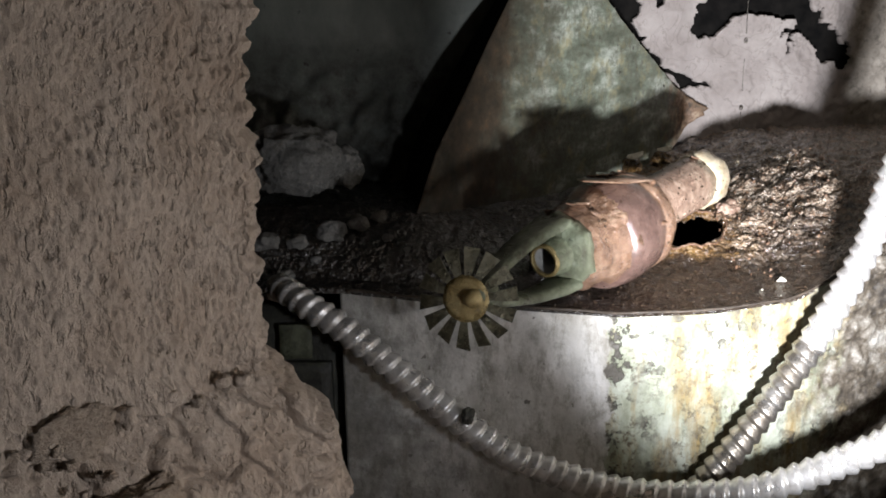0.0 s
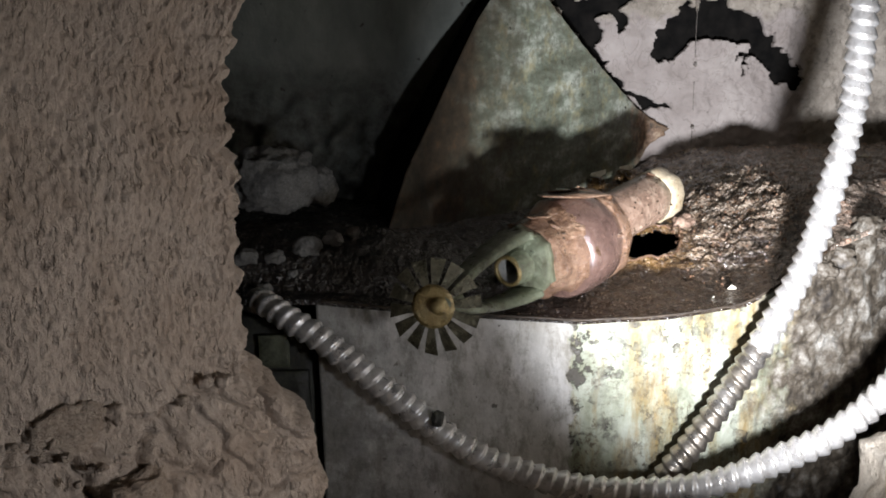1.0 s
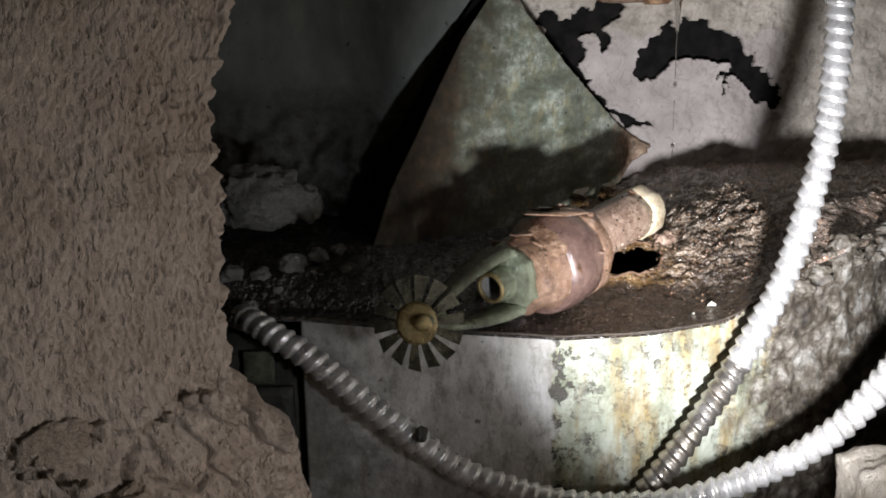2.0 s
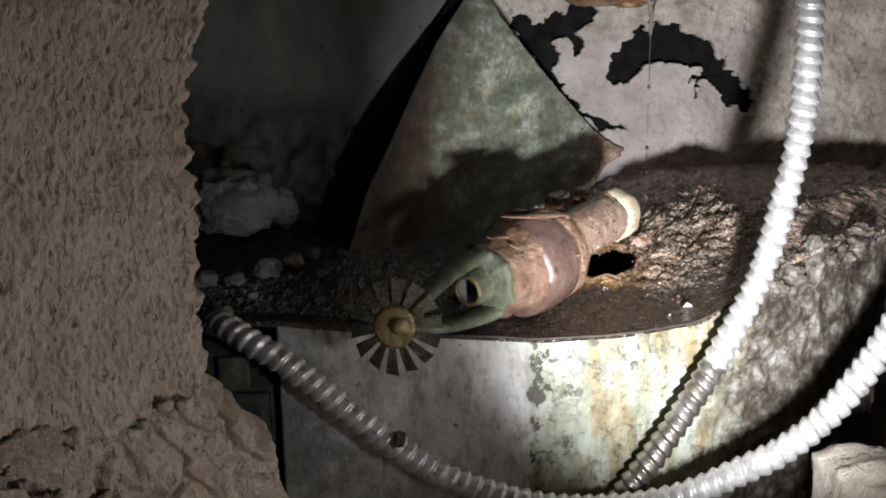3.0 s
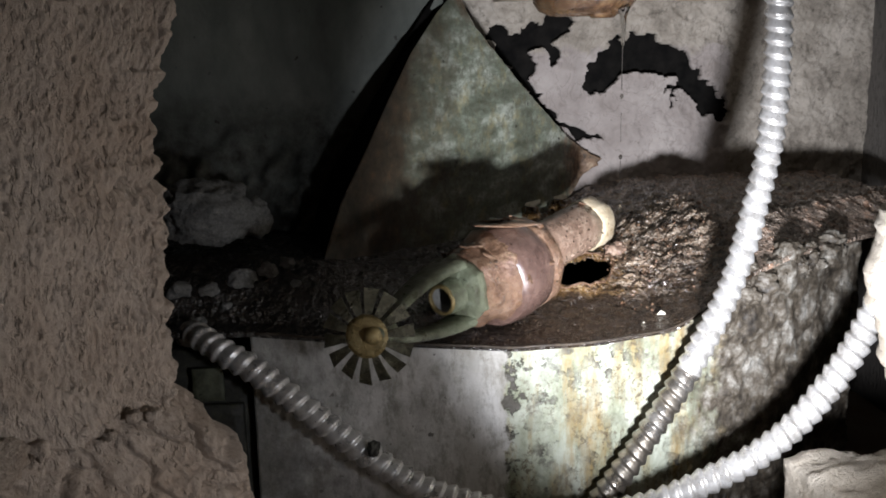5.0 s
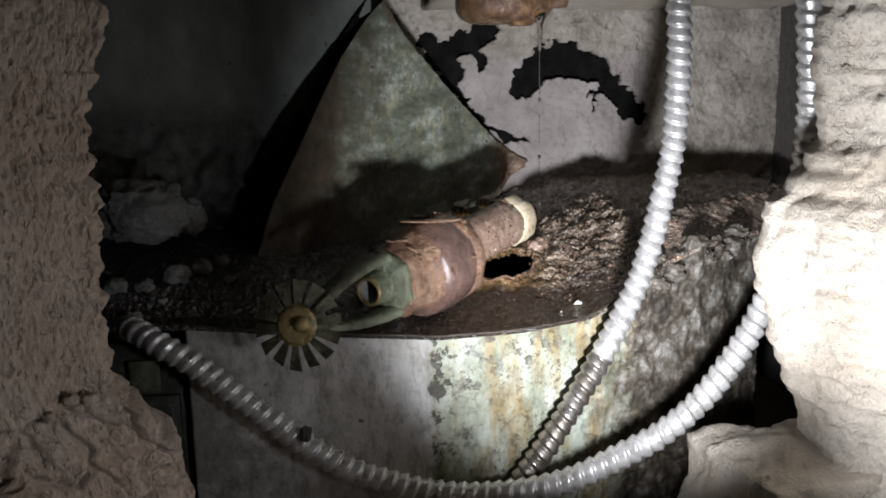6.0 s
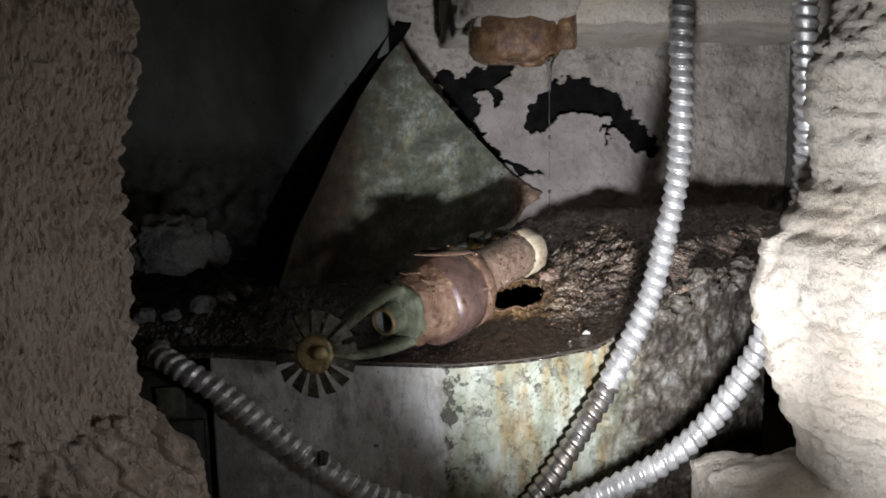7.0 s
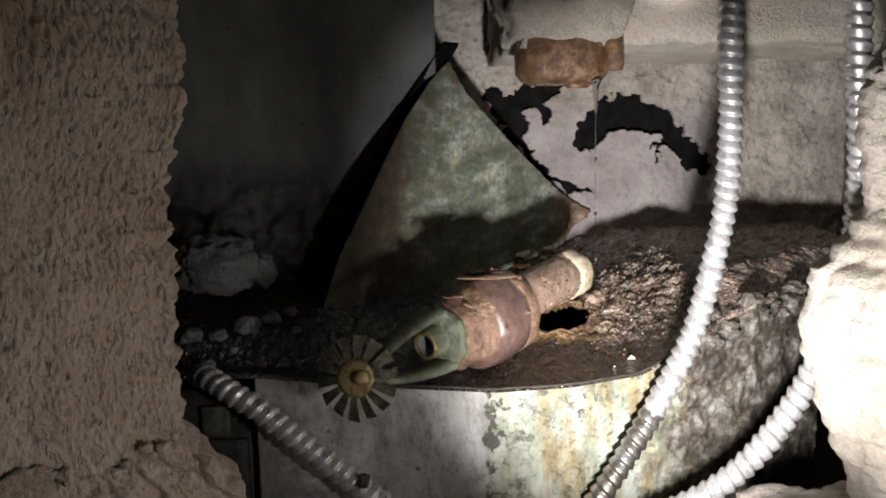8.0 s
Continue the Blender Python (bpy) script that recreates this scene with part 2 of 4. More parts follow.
def wet_crust():
    m, nt, b = material("wet_rust_crust", 0.25)
    c = ramp(nt, noise_fac(nt, 110, 8, 0.72), [(0.38, (0.010, 0.007, 0.005)), (0.50, (0.040, 0.024, 0.015)), (0.60, (0.15, 0.090, 0.052)), (0.74, (0.34, 0.25, 0.17))])
    wob = arith(nt, "SUBTRACT", noise_fac(nt, 55, 6, 0.65), 0.5)
    stain = arith(nt, "MULTIPLY", arith(nt, "MULTIPLY", ramp(nt, arith(nt, "ADD", along(nt, "X", 0.108, 0.14), wob), [(0.3, 0.0), (0.6, 1.0)]), ramp(nt, arith(nt, "ADD", along(nt, "X", 0.195, 0.160), wob), [(0.2, 0.0), (0.6, 1.0)])), ramp(nt, arith(nt, "ADD", along(nt, "Y", 0.480, 0.500), wob), [(0.3, 0.0), (0.7, 1.0)]))
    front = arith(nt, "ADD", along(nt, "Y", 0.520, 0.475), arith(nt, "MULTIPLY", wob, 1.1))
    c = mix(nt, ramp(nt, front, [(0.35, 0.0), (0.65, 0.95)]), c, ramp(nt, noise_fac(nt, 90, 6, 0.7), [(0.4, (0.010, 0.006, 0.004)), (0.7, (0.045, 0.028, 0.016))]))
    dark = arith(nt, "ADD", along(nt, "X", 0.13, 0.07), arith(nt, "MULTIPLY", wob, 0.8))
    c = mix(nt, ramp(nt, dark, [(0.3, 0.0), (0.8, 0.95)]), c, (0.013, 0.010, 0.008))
    c = mix(nt, arith(nt, "MULTIPLY", stain, 0.6), c, ramp(nt, noise_fac(nt, 150, 6, 0.7), [(0.35, (0.09, 0.045, 0.015)), (0.55, (0.30, 0.17, 0.055)), (0.7, (0.55, 0.38, 0.17))]))
    # pale tan grit; its lightest tone also paints the white wet glints
    grit = arith(nt, "MULTIPLY", ramp(nt, arith(nt, "ADD", along(nt, "X", 0.155, 0.185), wob), [(0.3, 0.0), (0.7, 1.0)]), ramp(nt, noise_fac(nt, 110, 8, 0.72, (0.7, 1, 1)), [(0.44, 0.0), (0.56, 0.9)]))
    c = mix(nt, arith(nt, "MULTIPLY", grit, ramp(nt, along(nt, "Y", 0.475, 0.520), [(0.0, 0.1), (1.0, 1.0)])), c, ramp(nt, noise_fac(nt, 240, 6, 0.7), [(0.36, (0.20, 0.13, 0.085)), (0.52, (0.46, 0.36, 0.27)), (0.66, (0.66, 0.58, 0.48))]))
    brown = arith(nt, "ADD", along(nt, "X", 0.225, 0.26), wob)
    c = mix(nt, ramp(nt, brown, [(0.4, 0.0), (0.8, 1.0)]), c, ramp(nt, noise_fac(nt, 85, 7, 0.7), [(0.35, (0.17, 0.135, 0.105)), (0.52, (0.32, 0.25, 0.20)), (0.68, (0.42, 0.24, 0.15))]))
    bump(nt, b, arith(nt, "ADD", noise_fac(nt, 130, 4, 0.60), arith(nt, "MULTIPLY", noise_fac(nt, 430, 2, 0.5, warp=0.6), ramp(nt, along(nt, "Y", 0.475, 0.505), [(0.0, 0.35), (1.0, 1.1)]))), 0.0050)
    b.inputs["Specular IOR Level"].default_value = 0.8
    b.inputs["Coat Weight"].default_value, b.inputs["Coat Roughness"].default_value = 1.0, 0.07
    finish(nt, b, c, ramp(nt, noise_fac(nt, 120, 5), [(0.35, 0.12), (0.65, 0.36)]))
    return m


def rust(name, dark, mid, pale, rough=(0.3, 0.75), scale=140, bump_d=0.0007, wet=0.0):
    m, nt, b = material(name, 0.6)
    stretch = (1, 1, 1)
    b.inputs["Coat Weight"].default_value, b.inputs["Coat Roughness"].default_value = wet, 0.12
    c = ramp(nt, noise_fac(nt, scale, 8, 0.7, stretch), [(0.32, dark), (0.5, mid), (0.7, pale)])
    c = mix(nt, ramp(nt, noise_fac(nt, scale * 0.3, 4), [(0.45, 0.0), (0.7, 0.6)]), c, mid)
    c = mix(nt, ramp(nt, noise_fac(nt, scale * 2.2, 3), [(0.27, 0.9), (0.34, 0.0)]), c, tuple(0.35 * v for v in dark))
    bump(nt, b, noise_fac(nt, scale * 2.4, 7, 0.7), bump_d)
    finish(nt, b, c, ramp(nt, noise_fac(nt, scale * 0.6, 5), [(0.35, rough[0]), (0.65, rough[1])]))
    return m


M_CONCRETE = old_concrete()
M_RENDER = peeled_render()
M_DARK_HOLLOW = dark_hollow()
M_GUSSET = gusset_paint()
M_PLINTH = plinth_paint()
M_CRUST = wet_crust()
M_PIPE = rust("limescaled_rusty_pipe", (0.12, 0.070, 0.046), (0.31, 0.205, 0.15), (0.54, 0.42, 0.32), (0.18, 0.5), 150, 0.0014, 0.7)
M_COUPLING = rust("reddish_brown_rusted_iron", (0.075, 0.038, 0.021), (0.215, 0.125, 0.078), (0.42, 0.29, 0.195), (0.12, 0.45), 110, 0.0024, 0.7)
M_WASHED = rust("smooth_wet_red_rust", (0.06, 0.036, 0.029), (0.115, 0.070, 0.057), (0.19, 0.122, 0.098), (0.10, 0.34), 100, 0.0006, 1.0)
M_COLLAR = rust("pale_scaled_collar", (0.40, 0.28, 0.14), (0.62, 0.52, 0.36), (0.75, 0.68, 0.54), (0.2, 0.5), 170, 0.0010, 0.6)
M_FITTING = rust("wet_orange_rust", (0.045, 0.022, 0.011), (0.16, 0.085, 0.040), (0.36, 0.23, 0.12), (0.06, 0.35), 120, 0.0016, 0.8)
M_VERDIGRIS = rust("verdigris_bronze", (0.055, 0.050, 0.028), (0.155, 0.170, 0.108), (0.30, 0.35, 0.25), (0.2, 0.55), 120, 0.0018, 0.4)
M_TINE = rust("tarnished_brass_tine", (0.030, 0.027, 0.016), (0.105, 0.098, 0.062), (0.24, 0.23, 0.155), (0.16, 0.45), 200, 0.0009, 0.7)
M_BRASS = rust("stained_yellow_brass", (0.13, 0.095, 0.035), (0.34, 0.255, 0.105), (0.52, 0.43, 0.23), (0.16, 0.45), 190, 0.0009, 0.7)
M_PLATE = rust("faded_olive_plate", (0.035, 0.038, 0.024), (0.08, 0.086, 0.055), (0.14, 0.15, 0.10))
M_RIM = rust("rusty_rim", (0.015, 0.011, 0.008), (0.040, 0.029, 0.020), (0.11, 0.08, 0.05))
M_BOX = rust("dark_greenish_metal", (0.012, 0.012, 0.010), (0.030, 0.030, 0.024), (0.06, 0.063, 0.04))


for _m, _metal in ((M_TINE, 0.55), (M_BRASS, 0.45)):
    _m.node_tree.nodes["Principled BSDF"].inputs["Metallic"].default_value = _metal


def steel(name, worn):
    m, nt, b = material(name, 0.35, 0.62 + 0.25 * worn)
    c = ramp(nt, noise_fac(nt, 160, 6, 0.65), [(0.3, (0.36, 0.345, 0.32)), (0.5, (0.66, 0.65, 0.635)), (0.7, (0.80, 0.80, 0.79))])
    dirt = ramp(nt, noise_fac(nt, 48, 6, 0.7), [(0.60 - 0.3 * worn, 0.0), (0.74 - 0.2 * worn, 0.75)])
    c = mix(nt, dirt, c, (0.20, 0.165, 0.12))
    bump(nt, b, noise_fac(nt, 600, 4, 0.6), 0.0002)
    finish(nt, b, c, ramp(nt, noise_fac(nt, 110, 5), [(0.35, 0.22), (0.65, 0.5)]))
    return m


M_STEEL = steel("scuffed_galvanised_conduit", 0.0)
M_WORN_STEEL = steel("grimy_rust_stained_conduit", 1.0)
M_CHIP, _nt, _b = material("white_paint_chip", 0.5)
finish(_nt, _b, ramp(_nt, noise_fac(_nt, 300, 4), [(0.3, (0.40, 0.36, 0.27)), (0.6, (0.70, 0.67, 0.58))]))
M_BEAD, _nt, _b = material("water_on_rust", 0.03)
finish(_nt, _b, ramp(_nt, noise_fac(_nt, 200, 3), [(0.3, (0.03, 0.02, 0.014)), (0.7, (0.08, 0.055, 0.035))]))
_b.inputs["Coat Weight"].default_value = 1.0
M_PLUG = rust("grey_washed_plug", (0.12, 0.12, 0.11), (0.25, 0.25, 0.24), (0.40, 0.40, 0.38), (0.3, 0.6))
M_WATER, _nt, _b = material("clear_water", 0.02)
_b.inputs["Transmission Weight"].default_value, _b.inputs["IOR"].default_value = 1.0, 1.33


# ---- geometry helpers ----
def interp(x, pts):
    return float(np.interp(x, [p[0] for p in pts], [p[1] for p in pts]))


def fbm(x, y, z, octaves=4):
    return noise.fractal(Vector((x, y, z)), 1.0, 2.1, octaves)


def crack(x, y, z):
    """Cell height and closeness to a joint of an uneven stone pattern."""
    d, p = noise.voronoi(Vector((x, y, z)))
    return noise.cell(p[0] * 7.3), max(0.0, 1.0 - (d[1] - d[0]) / 0.16)


def grid_mesh(nu, nv, f, keep=None, thick=None):
    """A sheet of nu x nv cells through f(u, v); keep(u, v) drops cells; thick: a vector along which its rims go back."""
    bm = bmesh.new()
    vs = [[bm.verts.new(f(i / nu, j / nv)) for j in range(nv + 1)] for i in range(nu + 1)]
    for i in range(nu):
        for j in range(nv):
            if keep is None or keep((i + 0.5) / nu, (j + 0.5) / nv):
                bm.faces.new((vs[i][j], vs[i + 1][j], vs[i + 1][j + 1], vs[i][j + 1]))
    loose = [v for v in bm.verts if not v.link_faces]
    for v in loose:
        bm.verts.remove(v)
    if thick is not None:
        rims = [e for e in bm.edges if len(e.link_faces) == 1]
        out = bmesh.ops.extrude_edge_only(bm, edges=rims)["geom"]
        for v in out:
            if isinstance(v, bmesh.types.BMVert):
                v.co += Vector(thick)
    return bm


def link(name, bm, mat, at=(0, 0, 0), smooth=True):
    for v in bm.verts:
        v.co -= Vector(at)
    me = bpy.data.meshes.new(name)
    bmesh.ops.recalc_face_normals(bm, faces=bm.faces[:]) if len(bm.faces) < 40000 else None
    bm.to_mesh(me)
    bm.free()
    me.materials.append(mat)
    if smooth:
        me.polygons.foreach_set("use_smooth", [True] * len(me.polygons))
    return new(name, me)


def structure(name, bm, mat, label, smooth=True):
    return tagged(link(name, bm, mat, (0, 0, 0), smooth), label, name.split("_")[0], kind="structure")


def thing(name, bm, mat, label, category, group="", kind="", smooth=True):
    cos = np.array([v.co[:] for v in bm.verts])
    at = Vector(((cos[:, 0].min() + cos[:, 0].max()) / 2, (cos[:, 1].min() + cos[:, 1].max()) / 2, cos[:, 2].min()))
    ob = link(name, bm, mat, at, smooth)
    ob.location = at
    return tagged(ob, label, category, group, kind)


def holder(name, at, label, category, kind=""):
    ob = new(name)
    ob.empty_display_size = 0.02
    ob.location = at
    return tagged(ob, label, category, kind=kind)


def part(name, bm, mat, parent, label="", smooth=True):
    root = parent
    at = Vector(root.location)
    while root.parent:
        root = root.parent
        at = at + Vector(root.location)
    ob = link(name, bm, mat, at, smooth)
    ob.parent = parent
    return tagged(ob, label)


def box(bm, lo, hi):
    m = bmesh.ops.create_cube(bm, size=1.0)
    for v in m["verts"]:
        v.co = Vector([lo[k] + (v.co[k] + 0.5) * (hi[k] - lo[k]) for k in range(3)])
    return bm


def rock(centre, half, n=14, amp=0.12, freq=2.2, square=0.45, seed=0.0, turn=0.0, chip=0.0):
    """A lumpy broken stone: a rounded box whose surface is roughened; amp in shares of its mean half size."""
    bm = bmesh.new()
    bmesh.ops.create_cube(bm, size=2.0)
    bmesh.ops.subdivide_edges(bm, edges=bm.edges[:], cuts=n, use_grid_fill=True)
    size = sum(half) / 3
    for v in bm.verts:
        p = v.co.copy()
        q = p.normalized().lerp(p, square)
        d = fbm(q.x * freq + seed, q.y * freq - seed, q.z * freq + 2 * seed, 5) * amp
        d += fbm(q.x * freq * 6 + seed, q.y * freq * 6, q.z * freq * 6, 3) * amp * 0.25
        if chip:
            c, j = crack(q.x * 1.3 + seed, q.y * 1.3, q.z * 1.3)
            d += (c - 0.5) * chip - j * chip * 0.6
        w = Vector((q.x * half[0], q.y * half[1], q.z * half[2])) + p.normalized() * d * size
        w.rotate(Euler((0, 0, turn)))
        v.co = w + Vector(centre)
    return bm


def lathe(profile, at, axis, seg=40, wobble=0.0, seed=0.0, u0=None, sides=0, caps=True):
    """Turns (radius, distance along the axis) about the axis from at; sides: the first rows keep a polygon's flats."""
    w = Vector(axis).normalized()
    u = Vector(u0) if u0 is not None else w.orthogonal()
    u = (u - w * u.dot(w)).normalized()
    v = w.cross(u)
    bm = bmesh.new()
    rings = []
    for r, d in profile:
        ring = []
        for k in range(seg):
            a = 2 * math.pi * k / seg
            rr = r
            if sides:
                s = 2 * math.pi / sides
                rr = r * math.cos(s / 2) / math.cos((a % s) - s / 2)
            rr += wobble * fbm(math.cos(a) * 2 + seed, math.sin(a) * 2, d * 90 + seed, 4)
            ring.append(bm.verts.new(Vector(at) + w * (d + wobble * 0.4 * fbm(math.cos(a) * 3, math.sin(a) * 3, seed + d * 60, 3)) + u * rr * math.cos(a) + v * rr * math.sin(a)))
        rings.append(ring)
    for a, b in zip(rings, rings[1:]):
        for k in range(seg):
            bm.faces.new((a[k], a[(k + 1) % seg], b[(k + 1) % seg], b[k]))
    for ring, r in ((rings[0], profile[0][0]), (rings[-1], profile[-1][0])):
        if caps and r > 1e-5:
            bm.faces.new(ring)
    return bm


def spline(pts, step):
    """Points at even steps along a smooth curve through pts."""
    P = [Vector(p) for p in pts]
    P = [P[0] * 2 - P[1]] + P + [P[-1] * 2 - P[-2]]
    fine = []
    for a, b, c, d in zip(P, P[1:], P[2:], P[3:]):
        for k in range(60):
            t = k / 60
            fine.append(0.5 * ((2 * b) + (c - a) * t + (2 * a - 5 * b + 4 * c - d) * t * t + (3 * b - a - 3 * c + d) * t ** 3))
    fine.append(P[-2])
    dist = np.concatenate([[0], np.cumsum([(q - p).length for p, q in zip(fine, fine[1:])])])
    s = np.arange(0, dist[-1], step)
    arr = np.array([p[:] for p in fine])
    return [Vector([float(np.interp(x, dist, arr[:, k])) for k in range(3)]) for x in s]


def tube(pts, radius, seg=12, step=0.002):
    return sweep(spline(pts, step), lambda s, a: radius, seg, step)


def sweep(line, radius, seg, step):
    bm = bmesh.new()
    u = Vector((0, 0, 1))
    rings = []
    for i, p in enumerate(line):
        t = (line[min(i + 1, len(line) - 1)] - line[max(i - 1, 0)]).normalized()
        u = (u - t * u.dot(t)).normalized()
        v = t.cross(u)
        ring = []
        for k in range(seg):
            a = 2 * math.pi * k / seg
            r = radius(i * step, a)
            ring.append(bm.verts.new(p + u * r * math.cos(a) + v * r * math.sin(a)))
        rings.append(ring)
    for a, b in zip(rings, rings[1:]):
        for k in range(seg):
            bm.faces.new((a[k], a[(k + 1) % seg], b[(k + 1) % seg], b[k]))
    bm.faces.new(rings[0])
    bm.faces.new(rings[-1])
    return bm


# ---- the room side, an unseen shell added to close it round the camera ----
bm = bmesh.new()
for lo, hi in (((-0.60, 0.02, 0.70), (-0.28, 0.85, 1.85)), ((0.46, 0.02, 0.70), (0.75, 0.85, 1.85)), ((-0.28, 0.02, 1.60), (0.46, 0.85, 1.85)), ((-0.28, 0.02, 0.70), (0.46, 0.85, 0.90))):
    box(bm, lo, hi)
structure("wall_outer", bm, M_ROOM, "thick plastered masonry wall with a broken-open hole", False)
structure("wall_south", box(bmesh.new(), (-0.60, -0.75, 0.70), (0.75, -0.70, 1.85)), M_ROOM, "plain plaster wall facing the hole", False)
structure("wall_side_1", box(bmesh.new(), (-0.65, -0.75, 0.70), (-0.60, 0.85, 1.85)), M_ROOM, "plain plaster side wall of dark space", False)
structure("wall_side_2", box(bmesh.new(), (0.75, -0.75, 0.70), (0.80, 0.85, 1.85)), M_ROOM, "plain plaster side wall of dark space", False)
structure("floor", box(bmesh.new(), (-0.65, -0.75, 0.65), (0.80, 0.90, 0.70)), M_ROOM, "bare cement bottom of dark space", False)
structure("ceiling", box(bmesh.new(), (-0.65, -0.75, 1.85), (0.80, 0.90, 1.90)), M_ROOM, "plain plaster top of dark space", False)
structure("wall_cavity_back", box(bmesh.new(), (-0.60, 0.85, 0.70), (0.75, 0.90, 1.85)), M_DARK_HOLLOW, "black back of the wall cavity", False)

# ---- the plastered side of the hole, broken off at its edge ----
WEST_EDGE = [(0.95, -0.028), (1.10, -0.030), (1.133, -0.0310), (1.1436, -0.0335), (1.1475, -0.0345), (1.1555, -0.0408), (1.1655, -0.0488), (1.1745, -0.0573), (1.187, -0.0615), (1.2085, -0.0620), (1.222, -0.0622),
             (1.2356, -0.0615), (1.2515, -0.0588), (1.265, -0.0615), (1.278, -0.0624), (1.290, -0.0615), (1.3025, -0.0574), (1.3275, -0.0498), (1.346, -0.0482), (1.3697, -0.0515), (1.62, -0.05)]
SKIN = Vector((0.785, -0.62, 0))


def west_line(z):
    return Vector((-0.29, 0.00, z)), Vector((interp(z, WEST_EDGE) - 0.004, 0.300, z))


def west_face(u, v):
    z = interp(v, [(0, 0.93), (0.10, 1.08), (0.90, 1.40), (1, 1.53)])
    a, e = west_line(z)
    s = 1 - (1 - min(u / 0.84, 1.0)) ** 1.5
    p = a.lerp(e, s)
    run = s * 0.37
    p.x += (0.0026 * fbm(z * 150, 3.1, 0, 4) + (0.0040 * fbm(z * 75, 9.4, 0, 4) if z < 1.185 else 0.0)) * max(0.0, (s - 0.9) / 0.1)
    if u > 0.84:
        k = (u - 0.84) / 0.16
        p = p + Vector((-0.07 * k * k, 0.07 * k + 0.008 * math.sin(math.pi * k), 0))
    low = min(1.0, max(0.0, (1.178 + 0.03 * (1 - s) + 0.008 * fbm(run * 40, z * 5, 7, 3) - z) / 0.010))
    d = 0.0040 * fbm(run * 24, z * 17, 1.3, 3) + 0.0010 * fbm(run * 85, z * 60, 2.3, 3)
    ridge = fbm(run * 520, z * 210, 4.0, 4)
    d += (1 - low) * 0.0007 * (ridge - 2.2 * max(0.0, -0.12 - ridge))
    d += 0.0008 * fbm(run * 500, z * 330, 9.0, 2)
    if u > 0.84:
        p.x += 0.0030 * fbm(z * 130, u * 30, 6.2, 4)
    if low > 0:
        c, j = crack(run * 40 + 0.5 * fbm(run * 50, z * 50, 3, 2), z * 46 + 0.5 * fbm(run * 50, z * 50, 9, 2), 5.1)
        d += low * (0.0042 * (c - 0.5) - 0.0044 * j * j)
        d += low * (-0.001 + 0.0026 * fbm(run * 60, z * 60, 3, 5) + 0.0014 * fbm(run * 260, z * 260, 8, 4))
    return p + SKIN * d


wall_west = structure("wall_west", grid_mesh(440, 560, west_face), M_PLASTER, "rough combed grey-brown plaster wall broken along its edge")

for k in range(12):
    row, col = divmod(k, 4)
    sx = 0.42 + 0.12 * col + random.uniform(-0.03, 0.03)
    z = 1.166 - 0.027 * row + 0.035 * (1 - sx) + random.uniform(-0.005, 0.005)
    a, e = west_line(z)
    hs = random.uniform(0.010, 0.017)
    depth = hs * random.uniform(0.55, 0.75)
    c = a.lerp(e, sx) - SKIN * (depth - random.uniform(0.0020, 0.0040))
    part("stone", rock(c, (hs, depth, hs * random.uniform(0.60, 0.80)), 18, 0.24, 1.7, 0.30, k * 3.7, 0.9 + random.uniform(-0.2, 0.2), 0.06), M_RUBBLE if k % 4 else M_PLASTER, wall_west)

for k in range(14):
    sx = random.uniform(0.5, 0.985)
    z = 1.176 + 0.036 * (1 - sx) - abs(random.gauss(0, 0.014))
    a, e = west_line(z)
    c = a.lerp(e, sx) + SKIN * random.uniform(-0.0015, 0.0002)
    hs = random.uniform(0.0016, 0.0040)
    part("stone", rock(c, (hs, hs * random.uniform(0.7, 1.0), hs * random.uniform(0.6, 0.9)), 6, 0.35, 1.4, 0.3, k * 2.3, random.uniform(-0.8, 0.8)), M_RUBBLE if k % 3 else M_PLASTER, wall_west)

# ---- the broken masonry on the other side ----
EAST_EDGE = [(0.95, 0.285), (1.09, 0.272), (1.128, 0.264), (1.175, 0.247), (1.205, 0.236), (1.236, 0.240), (1.256, 0.259), (1.269, 0.266), (1.30, 0.261), (1.325, 0.262), (1.36, 0.275), (1.62, 0.29)]


def east_face(u, v):
    z = 0.93 + 0.60 * v
    ex = interp(z, EAST_EDGE) + 0.003 * fbm(z * 120, 8.1, 0, 4)
    a, e = Vector((0.47, 0.00, z)), Vector((ex, 0.325, z))
    s = min(u / 0.75, 1.0)
    bulge = 1.0 if z < 1.25 else max(0.0, 1 - (z - 1.25) / 0.02)
    p = a.lerp(e, s)
    if u > 0.75:
        k = (u - 0.75) / 0.25
        p = e + Vector((0.06 * k * k + 0.0, 0.06 * k, 0))
    run = (1 - s) * 0.38
    out = Vector((-0.82, -0.57, 0))
    c, j = crack(run * 26, z * 24 + 0.4 * fbm(run * 40, z * 40, 1, 2), 3.7)
    d = 0.008 * fbm(run * 20, z * 20, 5.5, 4) + 0.0032 * fbm(run * 120, z * 105, 2.2, 5) + 0.003 * (c - 0.5) - 0.001 * j * j
    d += bulge * 0.010 * math.sin(math.pi * min(1.0, s * 0.9))
    pit = fbm(run * 190, z * 190, 6.1, 3)
    d -= 0.0032 * max(0.0, pit)
    return p + out * d * (1 if u < 0.75 else 0.5)


wall_east = structure("wall_east", grid_mesh(260, 420, east_face), M_PALE_ROCK, "pale broken masonry edge of the wall hole")

